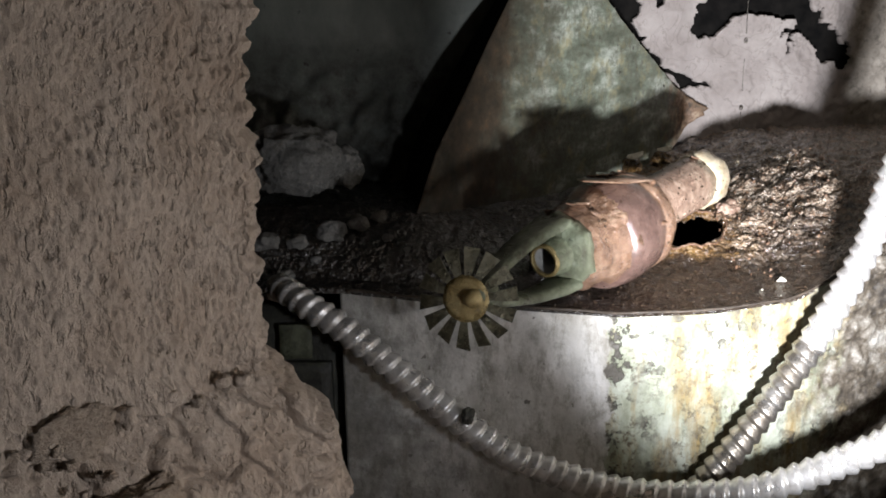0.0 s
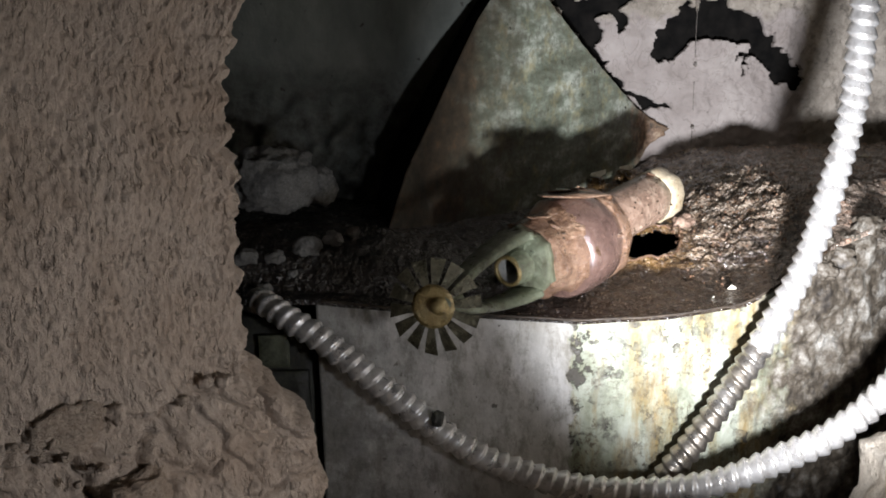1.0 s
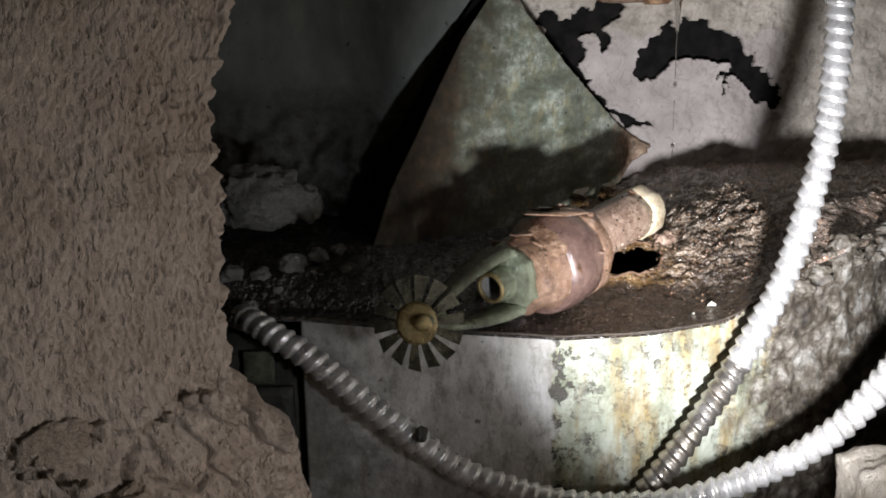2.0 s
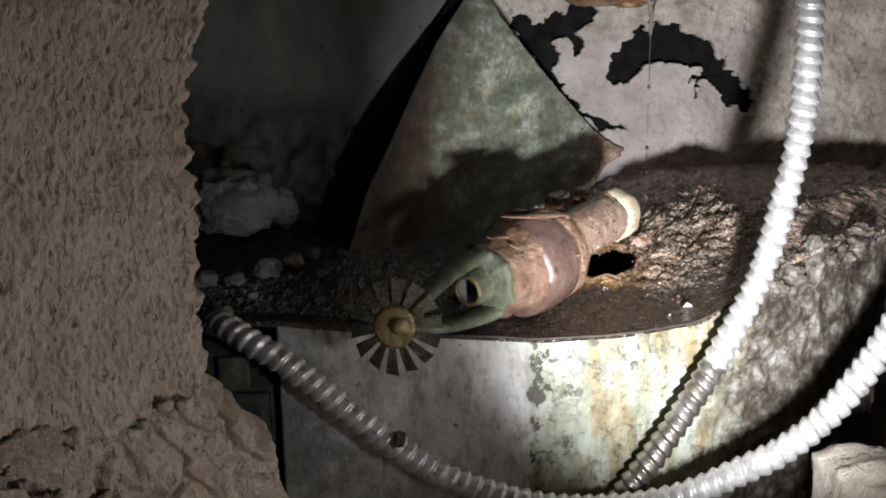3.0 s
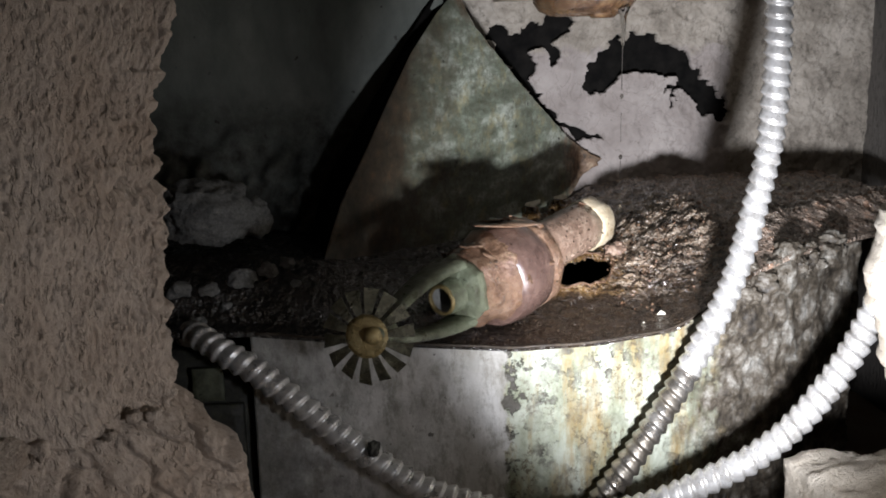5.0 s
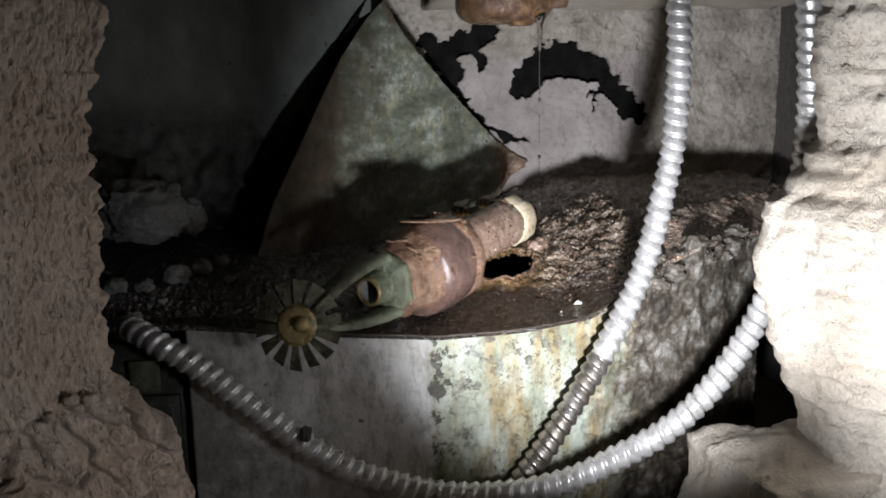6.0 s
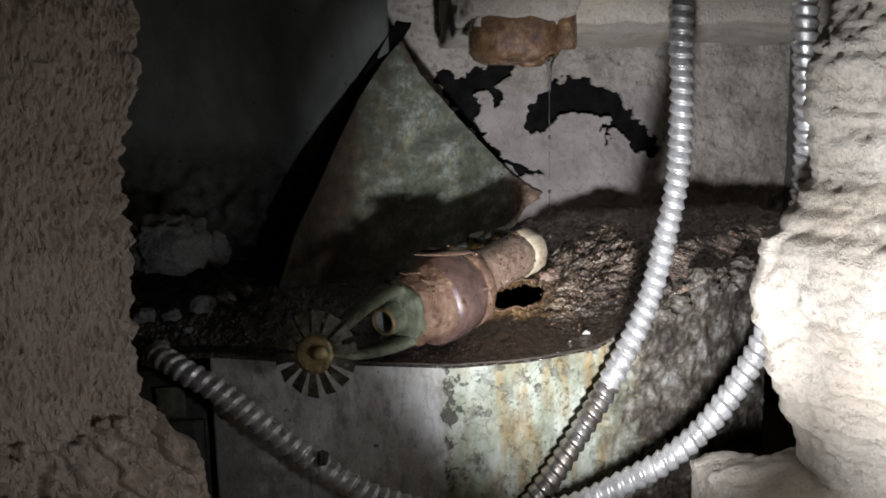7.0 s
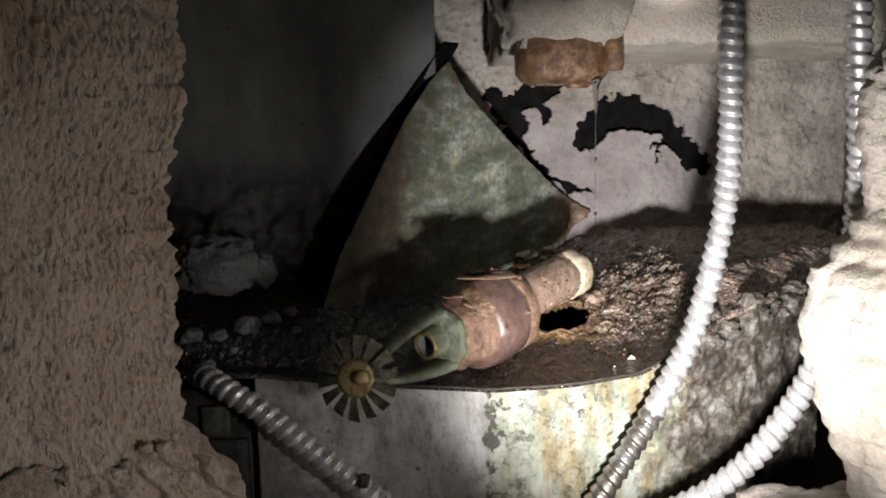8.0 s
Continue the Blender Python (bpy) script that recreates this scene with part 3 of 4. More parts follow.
# ---- the cavity: column, flaking back wall, sill, lintel ----


def column_face(u, v):
    x, z = -0.36 + 0.425 * u, 0.98 + 0.66 * v
    rough = max(0.0, min(1.0, (1.285 - z) / 0.05))
    y = 0.568 + 0.20 * x + 0.0012 * fbm(x * 40, z * 40, 2, 4)
    y -= rough * max(0.0, min(1.0, (0.0 - x) / 0.03)) * (0.020 + 0.008 * fbm(x * 90, z * 90, 6, 5))
    return Vector((x, y, z))


structure("wall_northwest", grid_mesh(170, 220, column_face, thick=(0, 0.25, 0)), M_CONCRETE, "damp grey-green concrete column with mouldy rough base")
structure("trim", rock((-0.02, 0.575, 1.422), (0.075, 0.012, 0.010), 10, 0.08, 2, 0.9, 3.3), M_RENDER, "pale cement strip along the concrete column")

# black seen through the gaps: dark undercoat, deepened to stand for shade
structure("wall_north_base", box(bmesh.new(), (0.0, 0.757, 0.95), (0.75, 0.85, 1.7)), M_DARK_HOLLOW, "black backing for the dark gaps in flaking wall render", False)
GAPS = [(0.138, 1.300, 0.143, 1.322, 0.007), (0.143, 1.325, 0.180, 1.343, 0.011), (0.165, 1.325, 0.173, 1.313, 0.004), (0.210, 1.291, 0.228, 1.316, 0.011), (0.228, 1.312, 0.245, 1.312, 0.013),
        (0.240, 1.326, 0.260, 1.328, 0.005), (0.250, 1.308, 0.288, 1.300, 0.009), (0.288, 1.300, 0.324, 1.260, 0.008), (0.286, 1.288, 0.272, 1.284, 0.003), (0.280, 1.287, 0.277, 1.271, 0.0025),
        (0.169, 1.256, 0.210, 1.241, 0.0035), (0.136, 1.300, 0.172, 1.258, 0.0045),
        (0.122, 1.332, 0.148, 1.304, 0.009), (0.219, 1.302, 0.238, 1.318, 0.014), (0.245, 1.319, 0.285, 1.306, 0.012), (0.286, 1.302, 0.316, 1.270, 0.011)]


def in_gap(x, z):
    wx = x + 0.007 * fbm(x * 90, z * 90, 1.0, 3)
    wz = z + 0.007 * fbm(x * 90, z * 90, 5.0, 3)
    for x0, z0, x1, z1, r in GAPS:
        k = max(0.0, min(1.0, ((wx - x0) * (x1 - x0) + (wz - z0) * (z1 - z0)) / ((x1 - x0) ** 2 + (z1 - z0) ** 2)))
        if math.hypot(wx - x0 - k * (x1 - x0), wz - z0 - k * (z1 - z0)) < r:
            return True
    return False


def render_xz(u, v):
    return 0.050 + 0.52 * u, 1.16 + 0.36 * v


def render_face(u, v):
    x, z = render_xz(u, v)
    d = 0.003 * fbm(x * 45, z * 45, 4, 5) + 0.0012 * fbm(x * 170, z * 170, 2, 3)
    return Vector((x, 0.748 - d - 0.004 * max(0, math.sin((x - 0.2) * 24)), z))


structure("wall_north", grid_mesh(560, 400, render_face, lambda u, v: not in_gap(*render_xz(u, v)), (0, 0.008, 0)), M_RENDER, "flaking grey wall render with black jagged gaps")

structure("sill", rock((0.08, 0.41, 0.94), (0.40, 0.43, 0.06), 12, 0.05, 3, 0.97, 1.1), M_RUBBLE, "rough rubble bottom of the wall hole")
structure("lintel", rock((0.285, 0.64, 1.440), (0.170, 0.135, 0.082), 40, 0.05, 3.2, 0.95, 5.2, 0, 0.03), M_PALE_ROCK, "rough pale concrete lintel over the cavity")
thing("mortar_lump", rock((0.151, 0.532, 1.395), (0.045, 0.043, 0.036), 26, 0.14, 1.6, 0.4, 2.4), M_PALE_ROCK, "pale rounded mortar lump stuck to the lintel", "mortar")
structure("cavity_top", box(bmesh.new(), (-0.40, 0.33, 1.53), (0.60, 0.85, 1.60)), M_DARK_HOLLOW, "dark top of the wall cavity", False)

# ---- plinth with its wet top ----
FRONT = [(-0.16, 0.430), (-0.053, 0.428), (0.0, 0.427), (0.05, 0.427), (0.095, 0.4285), (0.142, 0.434), (0.19, 0.446), (0.232, 0.459), (0.27, 0.474), (0.31, 0.505), (0.40, 0.56)]
TOP = [(-0.16, 1.166), (-0.053, 1.165), (0.014, 1.158), (0.093, 1.151), (0.142, 1.151), (0.188, 1.154), (0.212, 1.164), (0.24, 1.180), (0.27, 1.187), (0.40, 1.188)]


def plinth_face(u, v):
    x = -0.053 + 0.39 * u
    z = 0.96 + (interp(x, TOP) - 0.96) * v
    rough = max(0.0, min(1.0, (x - 0.175) / 0.04))
    y = interp(x, FRONT) + 0.0006 * fbm(x * 60, z * 60, 1, 4) - rough * (0.0032 * fbm(x * 70, z * 70, 3, 5) + 0.0016 * fbm(x * 260, z * 260, 5, 4) + 0.002)
    return Vector((x, y, z))


plinth = holder("plinth", (0.12, 0.45, 0.96), "round-fronted painted plinth, stained, flaking and wet on top", "plinth")
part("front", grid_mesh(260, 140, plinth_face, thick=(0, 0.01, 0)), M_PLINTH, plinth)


def hole_q(x, y):
    return math.hypot((x - 0.148) / 0.0225, (y - 0.5210 - 0.3 * (x - 0.148)) / 0.0200) + 0.10 * fbm(x * 140, y * 140, 1, 3)


def ledge_keep(u, v):
    x, d = -0.20 + 0.62 * u, 0.32 * v ** 1.4
    return hole_q(x, interp(x, FRONT) + d - 0.0008) > 1.0


def ledge_face(u, v):
    x, d = -0.20 + 0.62 * u, 0.32 * v ** 1.4
    y = interp(x, FRONT) + d - 0.0008
    rise_r = interp(d, [(0, 0.0015), (0.012, 0.003), (0.03, 0.006), (0.055, 0.012), (0.08, 0.020), (0.11, 0.026), (0.19, 0.034), (0.32, 0.038)])
    rise_l = interp(d, [(0, 0.0015), (0.012, 0.003), (0.027, 0.022), (0.05, 0.034), (0.12, 0.038), (0.32, 0.03)])
    k = max(0.0, min(1.0, (x + 0.02) / 0.1))
    z = interp(x, TOP) + rise_l * (1 - k) + rise_r * k
    if x > 0.2:
        z -= min(1.0, (x - 0.2) / 0.06) * (rise_r - 0.004) * 0.5
    bumpy = min(1.0, d / 0.05) * min(1.0, max(0.25, (x - 0.11) / 0.05))
    z += bumpy * (0.0035 * fbm(x * 75, y * 75, 2, 4) + 0.0020 * abs(fbm(x * 190, y * 190, 7, 4)))
    crusty = max(0.0, min(1.0, (x - 0.165) / 0.03)) * max(0.0, min(1.0, (0.265 - x) / 0.03)) * max(0.0, min(1.0, (d - 0.035) / 0.030)) * max(0.0, min(1.0, (0.175 - d) / 0.03))
    if crusty > 0:
        z += crusty * (0.0044 * abs(fbm(x * 80, y * 150, 11, 3)) + 0.0022 * abs(fbm(x * 230, y * 330, 13, 3)) + 0.0035 + 0.006 * math.exp(-((d - 0.125) / 0.03) ** 2))
    z += 0.012 * max(0.0, min(1.0, (x - 0.235) / 0.03)) * math.exp(-((d - 0.05) / 0.03) ** 2)
    spots = noise.noise(Vector((x * 420, y * 420, 3.0)))
    z += 0.0011 * max(0.0, spots - 0.35) * min(1.0, d / 0.004)
    q = hole_q(x, y)
    if q < 1.25:
        z += 0.0015 * max(0.0, 1 - abs(q - 1.05) / 0.2)
    return Vector((x, y, z))


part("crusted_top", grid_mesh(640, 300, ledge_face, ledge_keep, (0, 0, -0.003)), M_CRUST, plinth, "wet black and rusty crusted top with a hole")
rim_line = spline([(x, interp(x, FRONT) - 0.0008, interp(x, TOP) + 0.0008) for x in np.linspace(-0.05, 0.205, 14)], 0.003)
part("rim", sweep(rim_line, lambda s, a: 0.0008 + 0.0002 * math.sin(s * 170 + a), 8, 0.003), M_RIM, plinth, "thin rusty rim")

for k in range(28):
    x = 0.208 + 0.0042 * k + random.uniform(-0.003, 0.003)
    hs = random.uniform(0.004, 0.010)
    c = (x, interp(x, FRONT) + random.uniform(0.001, 0.007), interp(x, TOP) - random.uniform(-0.004, 0.009))
    part("lump", rock(c, (hs, hs * 0.8, hs * 0.7), 12, 0.4, 1.4, 0.2, k * 1.9, random.uniform(-0.5, 0.5)), M_PLINTH, plinth, "crumbling concrete lump")

torn = []
for k in range(65):
    a = 2 * math.pi * k / 64
    s = 1.06 + 0.06 * fbm(math.cos(a) * 2, math.sin(a) * 2, 3, 3)
    x = 0.148 + 0.0225 * s * math.cos(a)
    y = 0.5210 + 0.3 * (x - 0.148) + 0.0200 * s * math.sin(a)
    q = ledge_face((x + 0.20) / 0.62, ((y - interp(x, FRONT)) / 0.32) ** (1 / 1.4))
    torn.append(q + Vector((0, 0, 0.0004)))
part("hole_lip", sweep(torn, lambda s, a: 0.0007 + 0.0002 * math.sin(s * 3000), 6, 0.003), M_COUPLING, plinth, "thin wet rusty lip of the hole")
part("rust_flake", rock((0.1775, 0.543, 1.1790), (0.0085, 0.0060, 0.0075), 14, 0.4, 1.5, 0.2, 3.1, 0.5), M_PIPE, plinth, "shiny wet scale lump beside the hole")
bm = bmesh.new()
for k in range(220):
    x = random.uniform(0.166, 0.262)
    d = random.uniform(0.025, 0.150)
    q = ledge_face((x + 0.20) / 0.62, (d / 0.32) ** (1 / 1.4))
    r = random.uniform(0.0005, 0.0014)
    m = Matrix.LocRotScale(q + Vector((0, 0, r * 0.2)), Euler((random.random() * 3, random.random() * 3, random.random() * 3)), (r, r * random.uniform(0.5, 0.9), r * random.uniform(0.5, 0.9)))
    bmesh.ops.create_icosphere(bm, subdivisions=1, radius=1.0, matrix=m)
tagged(part("grit", bm, M_COUPLING, plinth, "wet rusty grit", False), kind="stuff")

bm = bmesh.new()
for k in range(520):
    x = random.uniform(0.05, 0.262)
    d = abs(random.gauss(0.0, 0.035)) + 0.002 if k % 2 else random.uniform(0.03, 0.15)
    if x < 0.16 and d > 0.05:
        x += 0.1
    u, v = (x + 0.20) / 0.62, (d / 0.32) ** (1 / 1.4)
    if not ledge_keep(u, v):
        continue
    q = ledge_face(u, v)
    r = random.uniform(0.0003, 0.0009)
    m = Matrix.LocRotScale(q + Vector((0, 0, r * 0.15)), Euler((0, 0, random.random() * 3)), (r * random.uniform(1, 1.8), r, r * 0.6))
    bmesh.ops.create_icosphere(bm, subdivisions=2, radius=1.0, matrix=m)
tagged(part("standing_water", bm, M_BEAD, plinth, "beads of standing water"), kind="stuff")

junction_box = holder("junction_box", (-0.088, 0.470, 0.955), "dark grimy green metal box beside the plinth", "box")
part("body", rock((-0.088, 0.470, 1.055), (0.033, 0.036, 0.100), 8, 0.03, 2, 0.97, 4.0), M_BOX, junction_box)
part("cover", rock((-0.0885, 0.4335, 1.095), (0.029, 0.0022, 0.0290), 8, 0.05, 2, 0.95, 5.0), M_BOX, junction_box, "raised dark metal cover")
part("label_plate", rock((-0.078, 0.4310, 1.1360), (0.0085, 0.0010, 0.0095), 6, 0.08, 2, 0.95, 6.0), M_PLATE, junction_box, "faded olive-green plate")

# ---- triangular gusset ----
G_LEFT = [(1.175, -0.023), (1.1815, -0.0195), (1.206, -0.0115), (1.2265, -0.0045), (1.2576, 0.0118), (1.2865, 0.0262), (1.3153, 0.0415), (1.3418, 0.0602), (1.3592, 0.0755), (1.37, 0.083)]
G_RIGHT = [(1.175, 0.150), (1.190, 0.178), (1.203, 0.190), (1.211, 0.196), (1.2165, 0.205), (1.2225, 0.214), (1.2436, 0.180), (1.293, 0.1276), (1.3345, 0.0876), (1.358, 0.0735)]


def gusset_face(u, v):
    z = 1.176 + 0.181 * v
    x0, x1 = interp(z, G_LEFT), interp(z, G_RIGHT)
    x1 += (0.0012 + 0.0045 * max(0.0, 1 - abs(z - 1.222) / 0.012)) * fbm(z * 260, 4, 2, 4)
    x = x0 + (max(x1, x0 + 0.0005) - x0) * u
    y = min(0.562 + 1.23 * (x - 0.052), 0.736) - 0.003 * math.sin(math.pi * u) + 0.0012 * fbm(x * 50, z * 50, 2, 3)
    return Vector((x, y, z))


gusset = holder("steel_gusset", (0.05, 0.55, 1.176), "triangular steel gusset plate, green-white paint, rusty edges", "plate")
part("plate", grid_mesh(110, 120, gusset_face, thick=(0.0015, 0.002, 0)), M_GUSSET, gusset)


# black strip standing in for the gusset's shadow and gap against the column
def shade_strip_face(u, v):
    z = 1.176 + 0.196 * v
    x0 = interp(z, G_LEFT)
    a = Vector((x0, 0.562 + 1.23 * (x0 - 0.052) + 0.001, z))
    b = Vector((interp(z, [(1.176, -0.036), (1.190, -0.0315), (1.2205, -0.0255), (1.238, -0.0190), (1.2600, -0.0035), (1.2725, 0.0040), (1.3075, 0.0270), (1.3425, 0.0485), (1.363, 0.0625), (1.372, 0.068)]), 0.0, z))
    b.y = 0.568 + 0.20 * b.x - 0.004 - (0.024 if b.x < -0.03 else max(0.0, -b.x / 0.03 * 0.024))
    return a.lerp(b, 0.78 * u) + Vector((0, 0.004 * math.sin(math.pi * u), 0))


part("shade_strip", grid_mesh(6, 60, shade_strip_face, thick=(0.001, 0.003, 0)), M_DARK_HOLLOW, gusset, "black strip for the gusset's shadow on the column")

# ---- sprinkler head on its pipe, lying on the plinth ----
HUB, END = Vector((0.0155, 0.369, 1.1795)), Vector((0.164, 0.545, 1.2025))
AX = (END - HUB).normalized()
UP = (Vector((0, 0, 1)) - AX * AX.z).normalized()
UP = (Matrix.Rotation(radians(-8), 3, AX) @ UP).normalized()
SIDE = AX.cross(UP)
sprinkler = holder("fire_sprinkler", (0.12, 0.47, 1.17), "corroded old sprinkler head on a rusty pipe stub", "sprinkler")
VIEW = Vector((0.0, 0.955, -0.296))
DN = (AX * 0.48 + VIEW * 0.62).normalized()
DU = (UP - DN * UP.dot(DN)).normalized()
DS = DN.cross(DU)
DC = HUB - DS * 0.0035
TEETH = 14
deflector = part("deflector", lathe([(0.0, -0.0014), (0.0085, -0.0012), (0.0108, -0.0004), (0.0108, 0.0008), (0.0, 0.0010)], DC, DN, 32, 0.0003), M_BRASS, sprinkler, "toothed brass deflector plate")
for k in range(TEETH):
    a = 2 * math.pi * (k + 0.5) / TEETH
    rd = DU * math.cos(a) + DS * math.sin(a)
    tg = DN.cross(rd)
    tilt = 0.30 + random.uniform(-0.10, 0.10)
    length = random.uniform(0.0226, 0.0240)
    bm = bmesh.new()
    rows = []
    for i in range(6):
        f = i / 5
        r = 0.0095 + (length - 0.0095) * f
        half = 0.0014 + 0.0023 * f
        lift = 0.0028 * f * f
        c = DC + rd * r + DN * lift
        n = (DN + rd * -0.25 * f).normalized()
        tw = (tg + n * tilt * f).normalized()
        rows.append([bm.verts.new(c + tw * half * sx + n * 0.00045 * sn) for sx, sn in ((-1, -1), (1, -1), (1, 1), (-1, 1))])
    for p, q in zip(rows, rows[1:]):
        for j in range(4):
            bm.faces.new((p[j], p[(j + 1) % 4], q[(j + 1) % 4], q[j]))
    bm.faces.new(rows[0])
    bm.faces.new(rows[-1])
    part("tine", bm, M_TINE, deflector, "", False)
part("screw", lathe([(0.0, -0.0056), (0.0022, -0.0054), (0.0036, -0.004), (0.0042, -0.0014), (0.0055, -0.001), (0.0055, 0.0)], HUB, DN, 20, 0.0002), M_BRASS, deflector, "brown stained brass hub screw")
part("boss", lathe([(0.0055, 0.0008), (0.0062, 0.004), (0.0058, 0.010), (0.0045, 0.013), (0.0, 0.0135)], HUB, AX, 24, 0.0004), M_VERDIGRIS, sprinkler)
BASE = 0.066
LOW = HUB - UP * 0.0026
for sgn in (1, -1):
    line = spline([HUB + AX * 0.004 + UP * sgn * 0.003, HUB + AX * 0.016 + UP * sgn * 0.0072, HUB + AX * 0.034 + UP * sgn * 0.0120, HUB + AX * 0.052 + UP * sgn * 0.0150, HUB + AX * (BASE + 0.002) + UP * sgn * 0.0160], 0.0015)
    bm = bmesh.new()
    rings = []
    for i, p in enumerate(line):
        f = i / (len(line) - 1)
        t = (line[min(i + 1, len(line) - 1)] - line[max(i - 1, 0)]).normalized()
        w = SIDE * (0.0062 + 0.0058 * f * f)
        n = t.cross(SIDE).normalized() * (0.0022 + 0.0016 * f)
        ring = []
        for j in range(12):
            a = 2 * math.pi * j / 12
            ca, sa = math.cos(a), math.sin(a)
            sq = 1 / max(abs(ca), abs(sa)) ** 0.6
            ring.append(bm.verts.new(p + (w * ca + n * sa) * sq * (1 + 0.06 * fbm(i * 0.3, a, sgn, 2))))
        rings.append(ring)
    for p, q in zip(rings, rings[1:]):
        for j in range(12):
            bm.faces.new((p[j], p[(j + 1) % 12], q[(j + 1) % 12], q[j]))
    bm.faces.new(rings[0])
    bm.faces.new(rings[-1])
    part("frame_arm", bm, M_VERDIGRIS, sprinkler)
part("frame_base", lathe([(0.0070, BASE + 0.010), (0.0070, BASE), (0.0100, BASE - 0.0010), (0.0195, BASE + 0.0005), (0.0208, BASE + 0.002), (0.0208, BASE + 0.006), (0.0165, BASE + 0.008), (0.0165, BASE + 0.012)], HUB, AX, 60, 0.0014, 1.0, UP, 6, False), M_VERDIGRIS, sprinkler, "green verdigris hexagonal frame base with round orifice")
part("orifice_boss", lathe([(0.0104, BASE + 0.002), (0.0096, BASE - 0.003), (0.0090, BASE - 0.0085), (0.0085, BASE - 0.0110)], HUB, AX, 40, 0.0005, caps=False), M_VERDIGRIS, sprinkler)
part("orifice_seat", lathe([(0.0066, BASE - 0.0100), (0.0064, BASE - 0.0114), (0.0068, BASE - 0.0122), (0.0080, BASE - 0.0122), (0.0086, BASE - 0.0108), (0.0086, BASE - 0.009)], HUB, AX, 40, 0.0002, caps=False), M_BRASS, sprinkler, "brass orifice ring")
part("bore", lathe([(0.0066, BASE - 0.0100), (0.0066, BASE + 0.004)], HUB, AX, 40, 0.0002, caps=False), M_PLUG, sprinkler, "grey washed bore of the orifice")
# black disc paints the shade at the bottom of the bore
part("plug", lathe([(0.0, BASE + 0.0030), (0.0066, BASE + 0.0032), (0.0066, BASE + 0.005), (0.0, BASE + 0.005)], HUB, AX, 24), M_DARK_HOLLOW, sprinkler, "black disc for the shade deep in the orifice")
part("reducer", lathe([(0.0160, 0.0720), (0.0192, 0.0728), (0.0206, 0.0760), (0.0210, 0.0800), (0.0214, 0.0850), (0.0224, 0.0900), (0.0244, 0.0955), (0.0264, 0.1010)], HUB.lerp(LOW, 0.5), AX, 84, 0.0030, 3.0), M_COUPLING, sprinkler, "rough rusted reducer end")
part("coupling", lathe([(0.0252, 0.0955), (0.0272, 0.0995), (0.0283, 0.1075), (0.0285, 0.1150), (0.0279, 0.1240), (0.0258, 0.1310)], LOW, AX, 72, 0.0007, 7.0), M_WASHED, sprinkler, "smooth red-brown iron coupling")
part("coupling_lip", lathe([(0.0256, 0.1270), (0.0274, 0.1300), (0.0268, 0.1385), (0.0225, 0.1450), (0.0160, 0.1495)], LOW, AX, 84, 0.0018, 8.0), M_COUPLING, sprinkler)
part("pipe", lathe([(0.0145, 0.1440), (0.0155, 0.1500), (0.0157, 0.1750), (0.0160, 0.2020), (0.0157, 0.2130)], HUB, AX, 84, 0.0010, 5.0), M_PIPE, sprinkler, "limescaled rusty pipe stub")
part("collar", lathe([(0.0154, 0.2115), (0.0167, 0.2125), (0.0171, 0.2200), (0.0166, 0.2265), (0.0149, 0.2300), (0.0126, 0.2295), (0.0126, 0.2190), (0.0, 0.2180)], HUB, AX, 84, 0.0014, 6.0), M_COLLAR, sprinkler, "pale scaled threaded pipe end")
GIRTH = [(0.07, 0.0196), (0.09, 0.0215), (0.10, 0.0258), (0.115, 0.0276), (0.131, 0.0266), (0.145, 0.0220), (0.15, 0.0152), (0.23, 0.0162)]


def scale_flake(a, ang, size, lift, seed):
    """A torn leaf of rust standing off the round iron at distance a along the axis."""
    rad = UP * math.cos(ang) + SIDE * math.sin(ang)
    tan = AX.cross(rad)
    root = HUB + AX * a + rad * interp(a, GIRTH)
    bm = bmesh.new()
    rows = []
    for i in range(6):
        f = i / 5
        half = size * 0.45 * (1 - f) ** 0.6 * (1 + 0.5 * noise.noise(Vector((f * 5, seed, 1)))) + 0.0002
        c = root - AX * size * f + rad * (lift * f * f + 0.0004 * noise.noise(Vector((f * 6, seed, 7)))) + tan * size * 0.35 * noise.noise(Vector((f * 3, seed, 4)))
        rows.append([bm.verts.new(c + tan * half * sx + rad * 0.00035 * sn) for sx, sn in ((-1, -1), (1, -1), (1, 1), (-1, 1))])
    for p, q in zip(rows, rows[1:]):
        for j in range(4):
            bm.faces.new((p[j], p[(j + 1) % 4], q[(j + 1) % 4], q[j]))
    bm.faces.new(rows[0])
    bm.faces.new(rows[-1])
    part("rust_scale", bm, M_COUPLING, sprinkler, "lifted flake of rust scale")


for a, ang, size, lift in ((0.122, 0.15, 0.034, 0.0050), (0.126, -0.1, 0.018, 0.0035), (0.142, 0.0, 0.012, 0.0045),
                           (0.088, 0.1, 0.015, 0.0035), (0.088, -0.7, 0.009, 0.002), (0.086, 0.7, 0.008, 0.003), (0.213, 0.2, 0.006, 0.002)):
    scale_flake(a, ang, size, lift, a * 300)

for k in range(22):
    a = random.uniform(0.076, 0.208)
    ang = random.uniform(-1.5, 2.4)
    rad = UP * math.cos(ang) + SIDE * math.sin(ang)
    c = HUB + AX * a + rad * interp(a, GIRTH)
    hs = random.uniform(0.0010, 0.0024) * (1.0 if a < 0.147 else 0.6)
    part("rust_blister", rock(c, (hs, hs * 0.9, hs * 0.6), 7, 0.35, 1.5, 0.1, k * 1.3, random.random()), M_COUPLING if a < 0.147 else M_PIPE, sprinkler)

bm = bmesh.new()
